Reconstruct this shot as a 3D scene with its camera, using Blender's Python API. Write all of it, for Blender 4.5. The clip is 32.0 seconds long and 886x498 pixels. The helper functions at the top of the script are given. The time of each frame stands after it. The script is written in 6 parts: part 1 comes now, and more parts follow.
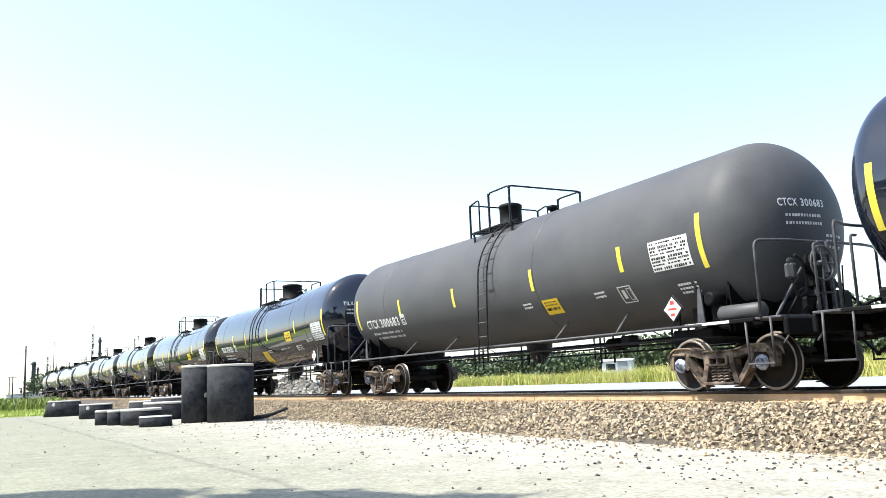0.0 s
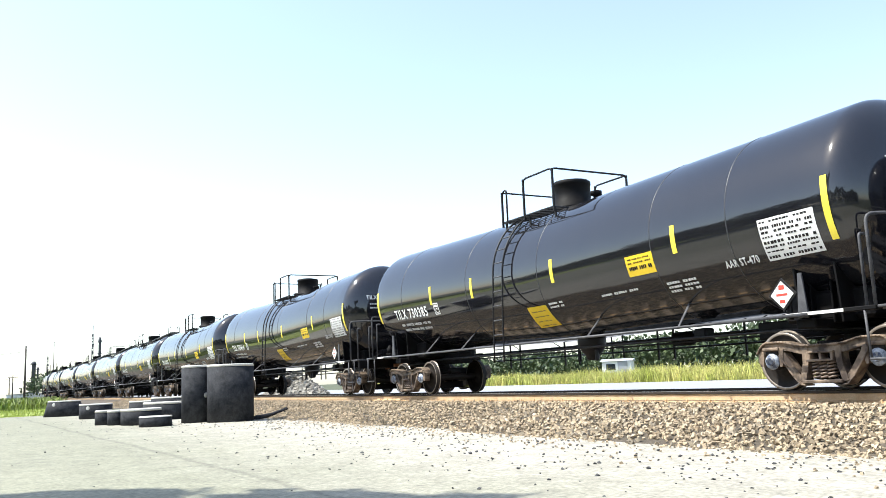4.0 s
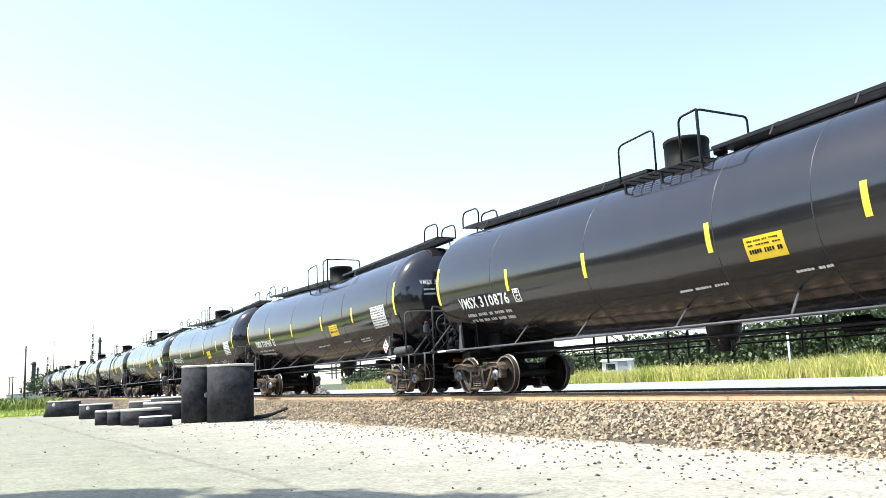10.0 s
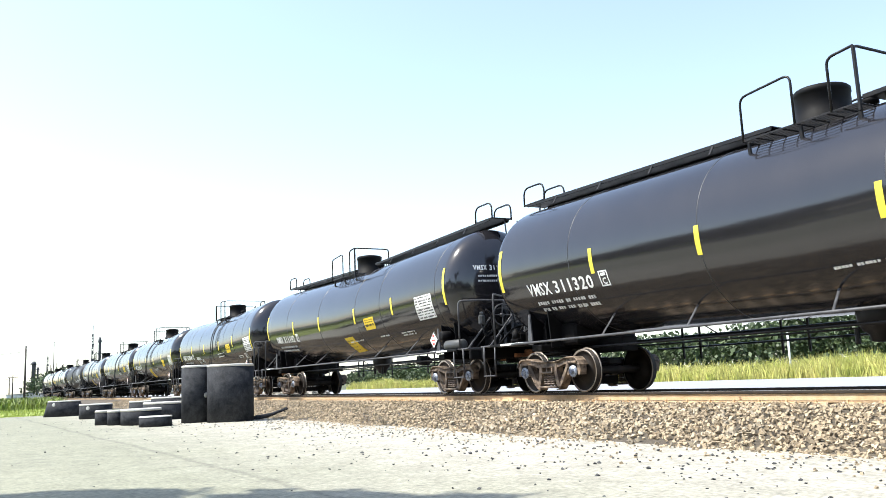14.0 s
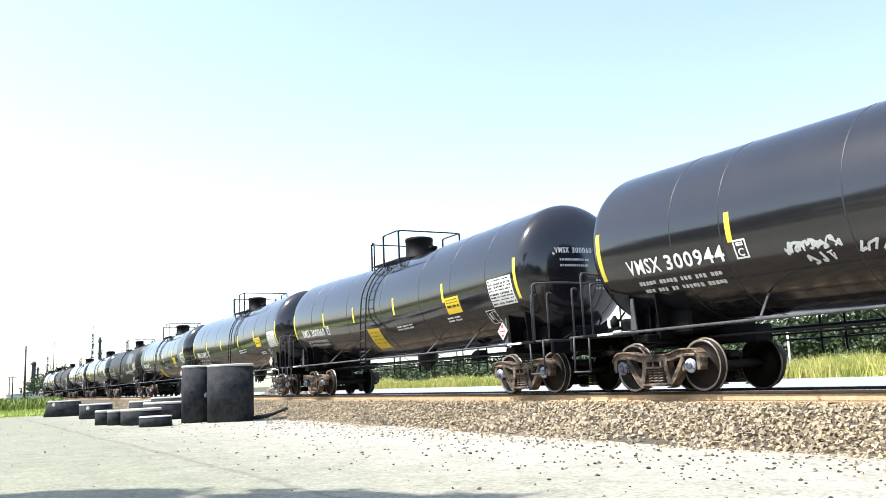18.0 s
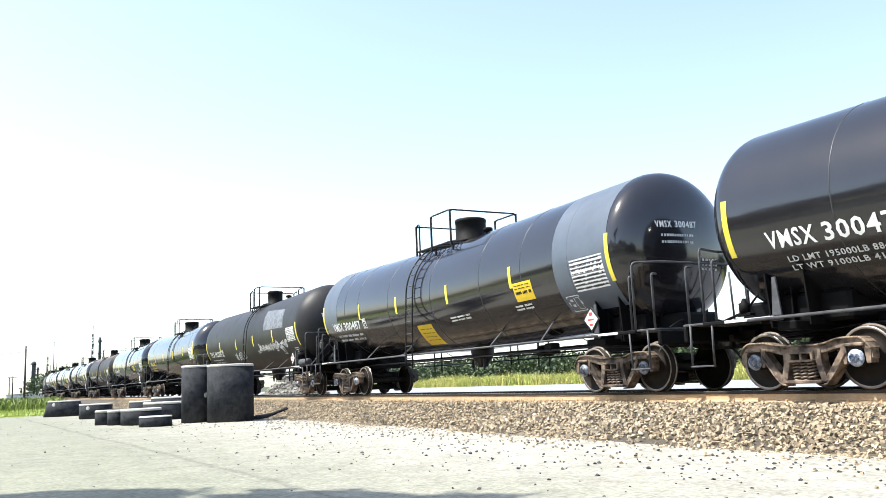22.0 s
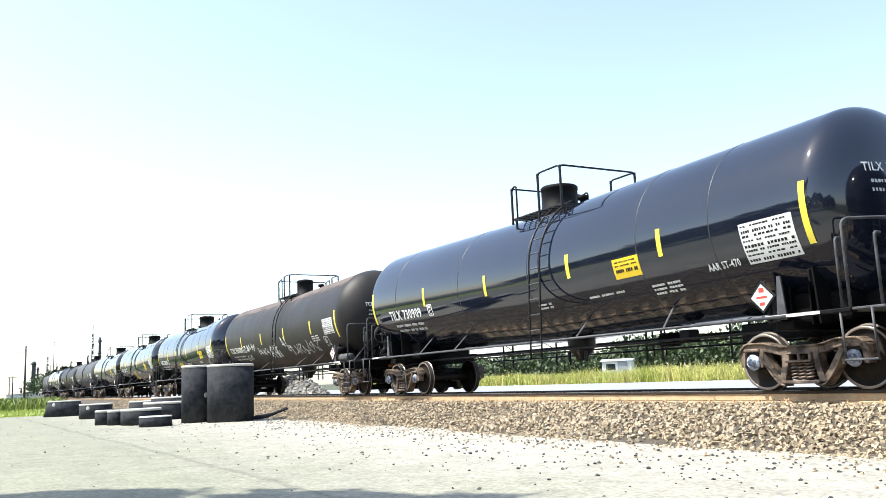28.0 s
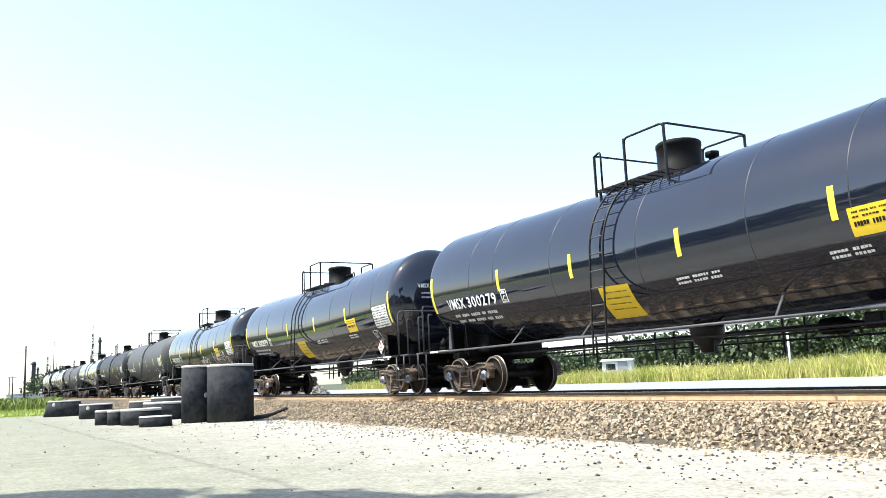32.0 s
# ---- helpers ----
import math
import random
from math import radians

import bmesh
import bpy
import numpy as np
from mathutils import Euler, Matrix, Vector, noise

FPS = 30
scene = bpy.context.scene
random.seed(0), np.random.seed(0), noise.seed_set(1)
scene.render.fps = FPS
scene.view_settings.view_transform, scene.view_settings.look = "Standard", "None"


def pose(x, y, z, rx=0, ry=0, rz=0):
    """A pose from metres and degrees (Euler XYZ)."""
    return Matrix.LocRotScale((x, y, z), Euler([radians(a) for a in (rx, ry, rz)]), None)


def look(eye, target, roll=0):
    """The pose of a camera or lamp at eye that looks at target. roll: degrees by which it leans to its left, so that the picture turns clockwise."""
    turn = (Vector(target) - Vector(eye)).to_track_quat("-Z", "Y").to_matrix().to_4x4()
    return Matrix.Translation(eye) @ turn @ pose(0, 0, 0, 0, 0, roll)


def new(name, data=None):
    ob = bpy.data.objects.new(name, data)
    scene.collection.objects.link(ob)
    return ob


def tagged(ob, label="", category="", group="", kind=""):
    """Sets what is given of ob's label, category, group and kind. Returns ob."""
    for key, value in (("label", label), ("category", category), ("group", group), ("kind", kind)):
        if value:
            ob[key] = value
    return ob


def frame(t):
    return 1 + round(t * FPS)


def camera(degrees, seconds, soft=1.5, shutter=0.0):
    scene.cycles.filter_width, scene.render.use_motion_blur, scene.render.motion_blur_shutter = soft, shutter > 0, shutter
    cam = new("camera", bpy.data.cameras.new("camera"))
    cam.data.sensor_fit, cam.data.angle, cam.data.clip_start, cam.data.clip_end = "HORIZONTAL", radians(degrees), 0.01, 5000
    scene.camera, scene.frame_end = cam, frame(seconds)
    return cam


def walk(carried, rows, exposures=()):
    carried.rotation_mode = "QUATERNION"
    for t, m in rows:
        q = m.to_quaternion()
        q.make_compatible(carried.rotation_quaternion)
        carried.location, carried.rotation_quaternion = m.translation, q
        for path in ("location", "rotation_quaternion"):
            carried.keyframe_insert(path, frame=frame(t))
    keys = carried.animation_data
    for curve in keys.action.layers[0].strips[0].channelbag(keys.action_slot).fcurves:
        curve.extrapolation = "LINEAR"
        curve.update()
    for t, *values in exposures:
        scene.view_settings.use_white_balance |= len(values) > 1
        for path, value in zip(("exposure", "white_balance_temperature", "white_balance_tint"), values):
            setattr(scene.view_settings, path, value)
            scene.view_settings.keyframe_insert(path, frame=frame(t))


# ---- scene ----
# World: x along the track (the train runs towards +x), y across it, z up; z = 0 is the rail head.
EYE = Vector((0.0, -11.856, 0.403))
AIM = EYE + Vector((-0.86513, 0.47717, 0.15444))
cam = camera(56.06, 32.0, soft=0.85)
walk(cam, [(0.0, look(EYE, AIM, -2.45)), (32.0, look(EYE, AIM, -2.45))], [(0.0, 0.965, 6420, 8), (32.0, 0.965, 6420, 8)])

# ---------- light ----------
SUN_TRAVEL = Vector((0.40, 0.96, -1.60)).normalized()
world = bpy.data.worlds.new("sky")
scene.world = world
world.use_nodes = True
wn = world.node_tree
sky = wn.nodes.new("ShaderNodeTexSky")
sky.sky_type = "NISHITA"
sky.sun_disc = False
sky.sun_elevation = math.asin(-SUN_TRAVEL.z)
sky.sun_rotation = math.atan2(-SUN_TRAVEL.x, -SUN_TRAVEL.y)
sky.air_density, sky.dust_density, sky.ozone_density = 1.0, 1.0, 1.2
haze = wn.nodes.new("ShaderNodeHueSaturation")
haze.inputs["Saturation"].default_value = 0.83
wn.links.new(sky.outputs["Color"], haze.inputs["Color"])
wn.links.new(haze.outputs["Color"], wn.nodes["Background"].inputs["Color"])
wn.nodes["Background"].inputs["Strength"].default_value = 0.185
sun_data = bpy.data.lights.new("sun", "SUN")
sun_data.energy, sun_data.angle, sun_data.color = 4.8, radians(0.55), (1.0, 0.96, 0.88)
sun = new("sun", sun_data)
sun.rotation_euler = SUN_TRAVEL.to_track_quat("-Z", "Y").to_euler()
sun.location = (0, 0, 60)


# ---------- materials ----------
def material(name, base, rough=0.6, metal=0.0, vary=0.25, scale=8.0, fine=90.0, bump=0.15, second=None, mix=0.35, coat=0.0, spec=0.5, stretch=(1, 1, 1), island=0.0, per_object=0.0, sheen=0.0):
    """A procedural surface: two scales of noise in colour, roughness and relief."""
    m = bpy.data.materials.new(name)
    m.use_nodes = True
    nt = m.node_tree
    n, l = nt.nodes, nt.links
    b = n["Principled BSDF"]
    b.inputs["Metallic"].default_value = metal
    b.inputs["Coat Weight"].default_value = coat
    b.inputs["Coat Roughness"].default_value = 0.08
    b.inputs["Sheen Weight"].default_value = sheen
    b.inputs["Sheen Roughness"].default_value = 0.35
    b.inputs["Sheen Tint"].default_value = (0.80, 0.80, 1.0, 1)
    b.inputs["Specular IOR Level"].default_value = spec
    tc = n.new("ShaderNodeTexCoord")
    mp = n.new("ShaderNodeMapping")
    mp.inputs["Scale"].default_value = stretch
    l.new(tc.outputs["Object"], mp.inputs["Vector"])
    big = n.new("ShaderNodeTexNoise")
    big.inputs["Scale"].default_value = scale
    big.inputs["Detail"].default_value = 5
    big.inputs["Roughness"].default_value = 0.65
    small = n.new("ShaderNodeTexNoise")
    small.inputs["Scale"].default_value = fine
    small.inputs["Detail"].default_value = 3
    for k in (big, small):
        l.new(mp.outputs["Vector"], k.inputs["Vector"])
    ramp = n.new("ShaderNodeValToRGB")
    ramp.color_ramp.elements[0].position, ramp.color_ramp.elements[1].position = 0.5 - mix / 2, 0.5 + mix / 2
    sec = second or tuple(c * (1 + vary) for c in base)
    ramp.color_ramp.elements[0].color = (*base, 1)
    ramp.color_ramp.elements[1].color = (*sec, 1)
    l.new(big.outputs["Fac"], ramp.inputs["Fac"])
    gm = n.new("ShaderNodeMapRange")
    gm.inputs["To Min"].default_value, gm.inputs["To Max"].default_value = 1 - vary, 1 + vary
    l.new(small.outputs["Fac"], gm.inputs["Value"])
    mul = n.new("ShaderNodeVectorMath")
    mul.operation = "SCALE"
    l.new(ramp.outputs["Color"], mul.inputs[0])
    last = gm.outputs["Result"]
    for amount, kind, sock in ((island, "ShaderNodeNewGeometry", "Random Per Island"), (per_object, "ShaderNodeObjectInfo", "Random")):
        if amount:
            g = n.new(kind)
            mr = n.new("ShaderNodeMapRange")
            mr.inputs["To Min"].default_value, mr.inputs["To Max"].default_value = 1 - amount, 1 + amount
            l.new(g.outputs[sock], mr.inputs["Value"])
            mm = n.new("ShaderNodeMath")
            mm.operation = "MULTIPLY"
            l.new(last, mm.inputs[0])
            l.new(mr.outputs["Result"], mm.inputs[1])
            last = mm.outputs["Value"]
    l.new(last, mul.inputs["Scale"])
    l.new(mul.outputs["Vector"], b.inputs["Base Color"])
    rr = n.new("ShaderNodeMapRange")
    rr.inputs["To Min"].default_value, rr.inputs["To Max"].default_value = max(rough * 0.75, 0.02), min(rough * 1.3, 1)
    l.new(big.outputs["Fac"], rr.inputs["Value"])
    l.new(rr.outputs["Result"], b.inputs["Roughness"])
    if bump:
        bp = n.new("ShaderNodeBump")
        bp.inputs["Strength"].default_value = bump
        bp.inputs["Distance"].default_value = 0.01
        l.new(small.outputs["Fac"], bp.inputs["Height"])
        l.new(bp.outputs["Normal"], b.inputs["Normal"])
    return m


GLOSS = material("gloss_black_paint", (0.0090, 0.0094, 0.0125), 0.07, vary=0.25, scale=1.5, fine=40, bump=0.004, second=(0.0130, 0.0130, 0.0150), spec=0.78, stretch=(1, 1, 0.3))
GLOSS_BLUE = material("gloss_blue_black_paint", (0.0075, 0.0105, 0.021), 0.06, vary=0.25, scale=1.5, fine=40, bump=0.004, second=(0.011, 0.014, 0.024), spec=0.8, stretch=(1, 1, 0.3))
SATIN = material("satin_black_paint", (0.0125, 0.0122, 0.0150), 0.12, vary=0.25, scale=1.5, fine=40, bump=0.006, second=(0.0180, 0.0168, 0.0190), spec=0.76, stretch=(1, 1, 0.3))
MATT_GREY = material("weathered_grey_black_paint", (0.066, 0.067, 0.071), 0.55, vary=0.25, scale=0.8, fine=50, bump=0.04, second=(0.090, 0.090, 0.091), spec=0.2)
MATT_BLACK = material("flat_black_paint", (0.017, 0.0165, 0.0168), 0.48, vary=0.3, scale=1.2, fine=60, bump=0.03, second=(0.027, 0.0255, 0.025), spec=0.25)
RUSTY = material("rust_stained_black_paint", (0.018, 0.0168, 0.0165), 0.5, vary=0.3, scale=1.4, fine=50, bump=0.05, second=(0.032, 0.027, 0.024), mix=0.5, stretch=(1, 1, 0.35), spec=0.25)
RUST_TOP = material("rust_wash", (0.15, 0.103, 0.080), 0.7, vary=0.3, scale=1.6, fine=60, bump=0.05, second=(0.060, 0.044, 0.037), mix=0.35)
RUST_FADE = material("faded_rust_wash", (0.046, 0.034, 0.029), 0.7, vary=0.3, scale=1.8, fine=60, bump=0.05, second=(0.016, 0.014, 0.014), mix=0.5)
# bead lighter than the tank paint: the seam's sun highlight is in the colour
SEAM = material("weld_bead_highlight", (0.030, 0.031, 0.035), 0.42, vary=0.3, scale=3, fine=60, bump=0.1, second=(0.018, 0.018, 0.020), mix=0.5)
PATCH_GREY = material("grey_primer_paint", (0.100, 0.118, 0.145), 0.4, vary=0.2, scale=1, fine=60, bump=0.02, second=(0.072, 0.088, 0.112))
PATCH_DARK = material("grey_overpaint", (0.070, 0.074, 0.082), 0.5, vary=0.3, scale=7, fine=60, bump=0.02, second=(0.17, 0.175, 0.185), mix=0.14)
BLACK = material("black_steel", (0.007, 0.007, 0.008), 0.45, vary=0.4, scale=6, fine=80, bump=0.08, second=(0.015, 0.013, 0.012), spec=0.25)
FITTING = material("dull_black_fitting", (0.0035, 0.0034, 0.004), 0.6, vary=0.4, scale=5, fine=70, bump=0.15, second=(0.007, 0.0065, 0.0065), spec=0.12)
PIPE = material("worn_grey_black_pipe", (0.04, 0.04, 0.044), 0.5, vary=0.35, scale=5, fine=80, bump=0.05, second=(0.10, 0.10, 0.105), spec=0.3)
CAST = material("dusty_cast_steel", (0.215, 0.158, 0.110), 0.7, vary=0.55, scale=5, fine=40, bump=0.6, second=(0.040, 0.027, 0.020), mix=0.2, per_object=0.3)
CAST_DARK = material("greasy_cast_steel", (0.006, 0.0055, 0.005), 0.65, vary=0.4, scale=7, fine=70, bump=0.2, second=(0.016, 0.012, 0.010), mix=0.5, spec=0.2)
WHEEL = material("rusty_wheel_steel", (0.022, 0.016, 0.012), 0.65, vary=0.3, scale=3, fine=60, bump=0.15, second=(0.009, 0.007, 0.006), mix=0.4, spec=0.2)
SPRING = material("worn_spring_steel", (0.19, 0.135, 0.10), 0.5, vary=0.3, scale=8, fine=60, bump=0.15, second=(0.09, 0.065, 0.05), spec=0.5)
TREAD = material("worn_bright_steel", (0.24, 0.205, 0.17), 0.35, metal=0.5, vary=0.25, scale=10, fine=80, bump=0.05)
CAP = material("grease_cap_paint", (0.42, 0.46, 0.52), 0.5, vary=0.35, scale=14, fine=90, bump=0.1, second=(0.10, 0.12, 0.17), mix=0.2, per_object=0.45)
CAP_HUB = material("blue_cap_hub", (0.03, 0.045, 0.10), 0.5, vary=0.4, scale=20, fine=90, bump=0.1, second=(0.20, 0.21, 0.22), mix=0.1, per_object=0.5)
RUST = material("bright_rust", (0.32, 0.13, 0.05), 0.8, vary=0.35, scale=12, fine=90, bump=0.3, second=(0.14, 0.07, 0.04))
YELLOW = material("yellow_reflective_tape", (0.74, 0.60, 0.06), 0.35, vary=0.08, scale=4, fine=60, bump=0.02)
YELLOW_SIGN = material("yellow_placard_paint", (0.72, 0.50, 0.02), 0.45, vary=0.12, scale=3, fine=60, bump=0.02)
YELLOW_TEXT = material("yellow_stencil_paint", (0.70, 0.48, 0.06), 0.5, vary=0.15, scale=6, fine=60, bump=0)
WHITE = material("white_stencil_paint", (0.72, 0.72, 0.70), 0.5, vary=0.12, scale=6, fine=60, bump=0)
DULL_WHITE = material("dirty_white_stencil_paint", (0.52, 0.52, 0.51), 0.6, vary=0.3, scale=6, fine=60, bump=0)
RED = material("red_placard_ink", (0.50, 0.05, 0.03), 0.5, vary=0.1, bump=0)
GREY_TANK = material("grey_air_tank_paint", (0.045, 0.046, 0.046), 0.55, vary=0.2, scale=6, fine=70, bump=0.05)
RAIL_SIDE = material("rusty_rail_side", (0.46, 0.30, 0.155), 0.8, vary=0.3, scale=5, fine=60, bump=0.15, second=(0.56, 0.40, 0.24))
RAIL_HEAD = material("polished_rail_head", (0.50, 0.46, 0.42), 0.28, metal=0.85, vary=0.15, scale=3, fine=60, bump=0.03)
TIE = material("weathered_timber", (0.16, 0.12, 0.09), 0.9, vary=0.35, scale=4, fine=50, bump=0.4, second=(0.25, 0.20, 0.15), per_object=0.3)
BALLAST = material("ballast_stone", (0.370, 0.290, 0.188), 0.85, vary=0.2, scale=14, fine=120, bump=0.25, second=(0.29, 0.23, 0.155), island=0.42)
# dark steel, with the shade on the rail head's flanks put into the colour
RAIL_DARK = material("shaded_rail_head_side", (0.03, 0.025, 0.021), 0.6, vary=0.3, scale=4, fine=60, bump=0.1, second=(0.05, 0.04, 0.032), spec=0.2)
BALLAST_ONE = material("ballast_single_stone", (0.37, 0.31, 0.22), 0.85, vary=0.2, scale=14, fine=120, bump=0.25, second=(0.32, 0.27, 0.20), per_object=0.45)
HEAP = material("broken_pale_stone", (0.26, 0.24, 0.20), 0.9, vary=0.25, scale=4, fine=30, bump=0.3, second=(0.14, 0.13, 0.11), island=0.6)
# far darker than the stones: shade of the gaps is in this colour
SHADED_BED = material("ballast_bed", (0.05, 0.040, 0.028), 0.95, vary=0.45, scale=16, fine=40, bump=0.9, second=(0.10, 0.08, 0.056))
LOT = material("pale_limestone_screenings", (0.236, 0.226, 0.192), 0.9, vary=0.8, scale=0.35, fine=30, bump=0.9, second=(0.292, 0.279, 0.241), mix=0.5, stretch=(1, 0.6, 1))


# the rut: a line across the yard through two ground places
RUT_A, RUT_B = Vector((-16.14, -9.48, 0)), Vector((-7.55, -9.19, 0))
RUT_ACROSS = Vector((RUT_A.y - RUT_B.y, RUT_B.x - RUT_A.x, 0)).normalized()
RUT_AT = RUT_A.dot(RUT_ACROSS)


def two_tone_yard(m):
    """Older greyer slab away from the track, whiter screenings spilled along the ballast, mixed by place and noise."""
    n, l = m.node_tree.nodes, m.node_tree.links
    b = n["Principled BSDF"]
    old = b.inputs["Base Color"].links[0].from_socket
    tc = n.new("ShaderNodeTexCoord")
    sep = n.new("ShaderNodeSeparateXYZ")
    l.new(tc.outputs["Object"], sep.inputs["Vector"])
    ns = n.new("ShaderNodeTexNoise")
    ns.inputs["Scale"].default_value, ns.inputs["Detail"].default_value = 0.7, 6
    l.new(tc.outputs["Object"], ns.inputs["Vector"])
    slope = n.new("ShaderNodeMath")
    slope.operation = "MULTIPLY_ADD"
    slope.inputs[1].default_value = 2.6
    l.new(ns.outputs["Fac"], slope.inputs[0])
    l.new(sep.outputs["Y"], slope.inputs[2])
    mr = n.new("ShaderNodeMapRange")
    mr.inputs["From Min"].default_value, mr.inputs["From Max"].default_value = -8.6, -4.6
    l.new(slope.outputs["Value"], mr.inputs["Value"])
    mx = n.new("ShaderNodeMix")
    mx.data_type = "RGBA"
    mx.blend_type = "MULTIPLY"
    mx.inputs["Factor"].default_value = 1.0
    tint = n.new("ShaderNodeMix")
    tint.data_type = "RGBA"
    l.new(mr.outputs["Result"], tint.inputs["Factor"])
    tint.inputs[6].default_value = (0.80, 0.83, 0.70, 1)
    tint.inputs[7].default_value = (1.28, 1.26, 1.22, 1)
    l.new(old, mx.inputs[6])
    l.new(tint.outputs[2], mx.inputs[7])
    # trodden patches and a long shallow wheel rut
    pt = n.new("ShaderNodeTexNoise")
    pt.inputs["Scale"].default_value, pt.inputs["Detail"].default_value, pt.inputs["Roughness"].default_value = 2.2, 9, 0.75
    l.new(tc.outputs["Object"], pt.inputs["Vector"])
    pr = n.new("ShaderNodeMapRange")
    pr.inputs["From Min"].default_value, pr.inputs["From Max"].default_value = 0.36, 0.60
    pr.inputs["To Min"].default_value, pr.inputs["To Max"].default_value = 0.80, 1.07
    l.new(pt.outputs["Fac"], pr.inputs["Value"])
    rut = n.new("ShaderNodeVectorMath")
    rut.operation = "DOT_PRODUCT"
    rut.inputs[1].default_value = RUT_ACROSS
    l.new(tc.outputs["Object"], rut.inputs[0])
    wob = n.new("ShaderNodeMath")
    wob.operation = "MULTIPLY_ADD"
    wob.inputs[1].default_value = 0.35
    l.new(ns.outputs["Fac"], wob.inputs[0])
    l.new(rut.outputs["Value"], wob.inputs[2])
    off = n.new("ShaderNodeMath")
    off.operation = "SUBTRACT"
    off.inputs[1].default_value = RUT_AT + 0.175
    l.new(wob.outputs["Value"], off.inputs[0])
    far = n.new("ShaderNodeMath")
    far.operation = "ABSOLUTE"
    l.new(off.outputs["Value"], far.inputs[0])
    rr = n.new("ShaderNodeMapRange")
    rr.inputs["From Min"].default_value, rr.inputs["From Max"].default_value = 0.01, 0.09
    rr.inputs["To Min"].default_value, rr.inputs["To Max"].default_value = 0.72, 1.0
    l.new(far.outputs["Value"], rr.inputs["Value"])
    both = n.new("ShaderNodeMath")
    both.operation = "MULTIPLY"
    l.new(pr.outputs["Result"], both.inputs[0])
    l.new(rr.outputs["Result"], both.inputs[1])
    worn = n.new("ShaderNodeVectorMath")
    worn.operation = "SCALE"
    l.new(mx.outputs[2], worn.inputs[0])
    l.new(both.outputs["Value"], worn.inputs["Scale"])
    l.new(worn.outputs["Vector"], b.inputs["Base Color"])


two_tone_yard(LOT)
PEBBLE = material("dark_pebble", (0.050, 0.050, 0.052), 0.85, vary=0.3, scale=12, fine=80, bump=0.2, island=0.5)
ROAD = material("pale_gravel_road", (0.25, 0.255, 0.27), 0.9, vary=0.12, scale=0.4, fine=20, bump=0.2)
EARTH = material("grassy_earth", (0.045, 0.055, 0.022), 0.95, vary=0.35, scale=0.15, fine=6, bump=0.3, second=(0.08, 0.085, 0.038))
MOWN = material("mown_grass", (0.25, 0.32, 0.06), 0.95, vary=0.3, scale=1.5, fine=30, bump=0.5, second=(0.36, 0.40, 0.11))
GRASS = material("tall_dry_grass", (0.32, 0.36, 0.065), 0.8, vary=0.25, scale=0.5, fine=8, bump=0, second=(0.55, 0.49, 0.17), mix=0.35, island=0.5)
CROP = material("green_crop_leaf", (0.13, 0.20, 0.04), 0.7, vary=0.2, scale=0.4, fine=8, bump=0, second=(0.26, 0.29, 0.075), island=0.4)
LEAF = material("tree_leaf", (0.032, 0.058, 0.018), 0.6, vary=0.2, scale=0.2, fine=5, bump=0, second=(0.065, 0.09, 0.032), island=0.4)
BARK = material("bark", (0.10, 0.08, 0.06), 0.9, vary=0.3, scale=6, fine=50, bump=0.4)
TAR = material("black_tarred_concrete", (0.015, 0.0165, 0.020), 0.8, vary=0.6, scale=4.5, fine=38, bump=0.6, second=(0.045, 0.047, 0.052), mix=0.3, spec=0.15)
CONCRETE = material("bare_pale_concrete", (0.50, 0.49, 0.45), 0.85, vary=0.15, scale=5, fine=60, bump=0.2)
PALE_WALL = material("white_sheet_wall", (0.70, 0.70, 0.68), 0.6, vary=0.06, scale=0.6, fine=10, bump=0.02)
ROOF = material("grey_sheet_roof", (0.33, 0.34, 0.36), 0.5, vary=0.1, scale=0.8, fine=10, bump=0.02)
WOOD_POLE = material("weathered_pole_wood", (0.05, 0.042, 0.036), 0.9, vary=0.3, scale=2, fine=20, bump=0.3)
TOWER = material("dull_weathered_steel", (0.045, 0.05, 0.055), 0.7, vary=0.15, scale=1, fine=10, bump=0)
GLASS = material("dark_window_glass", (0.02, 0.025, 0.03), 0.08, vary=0.1, bump=0)


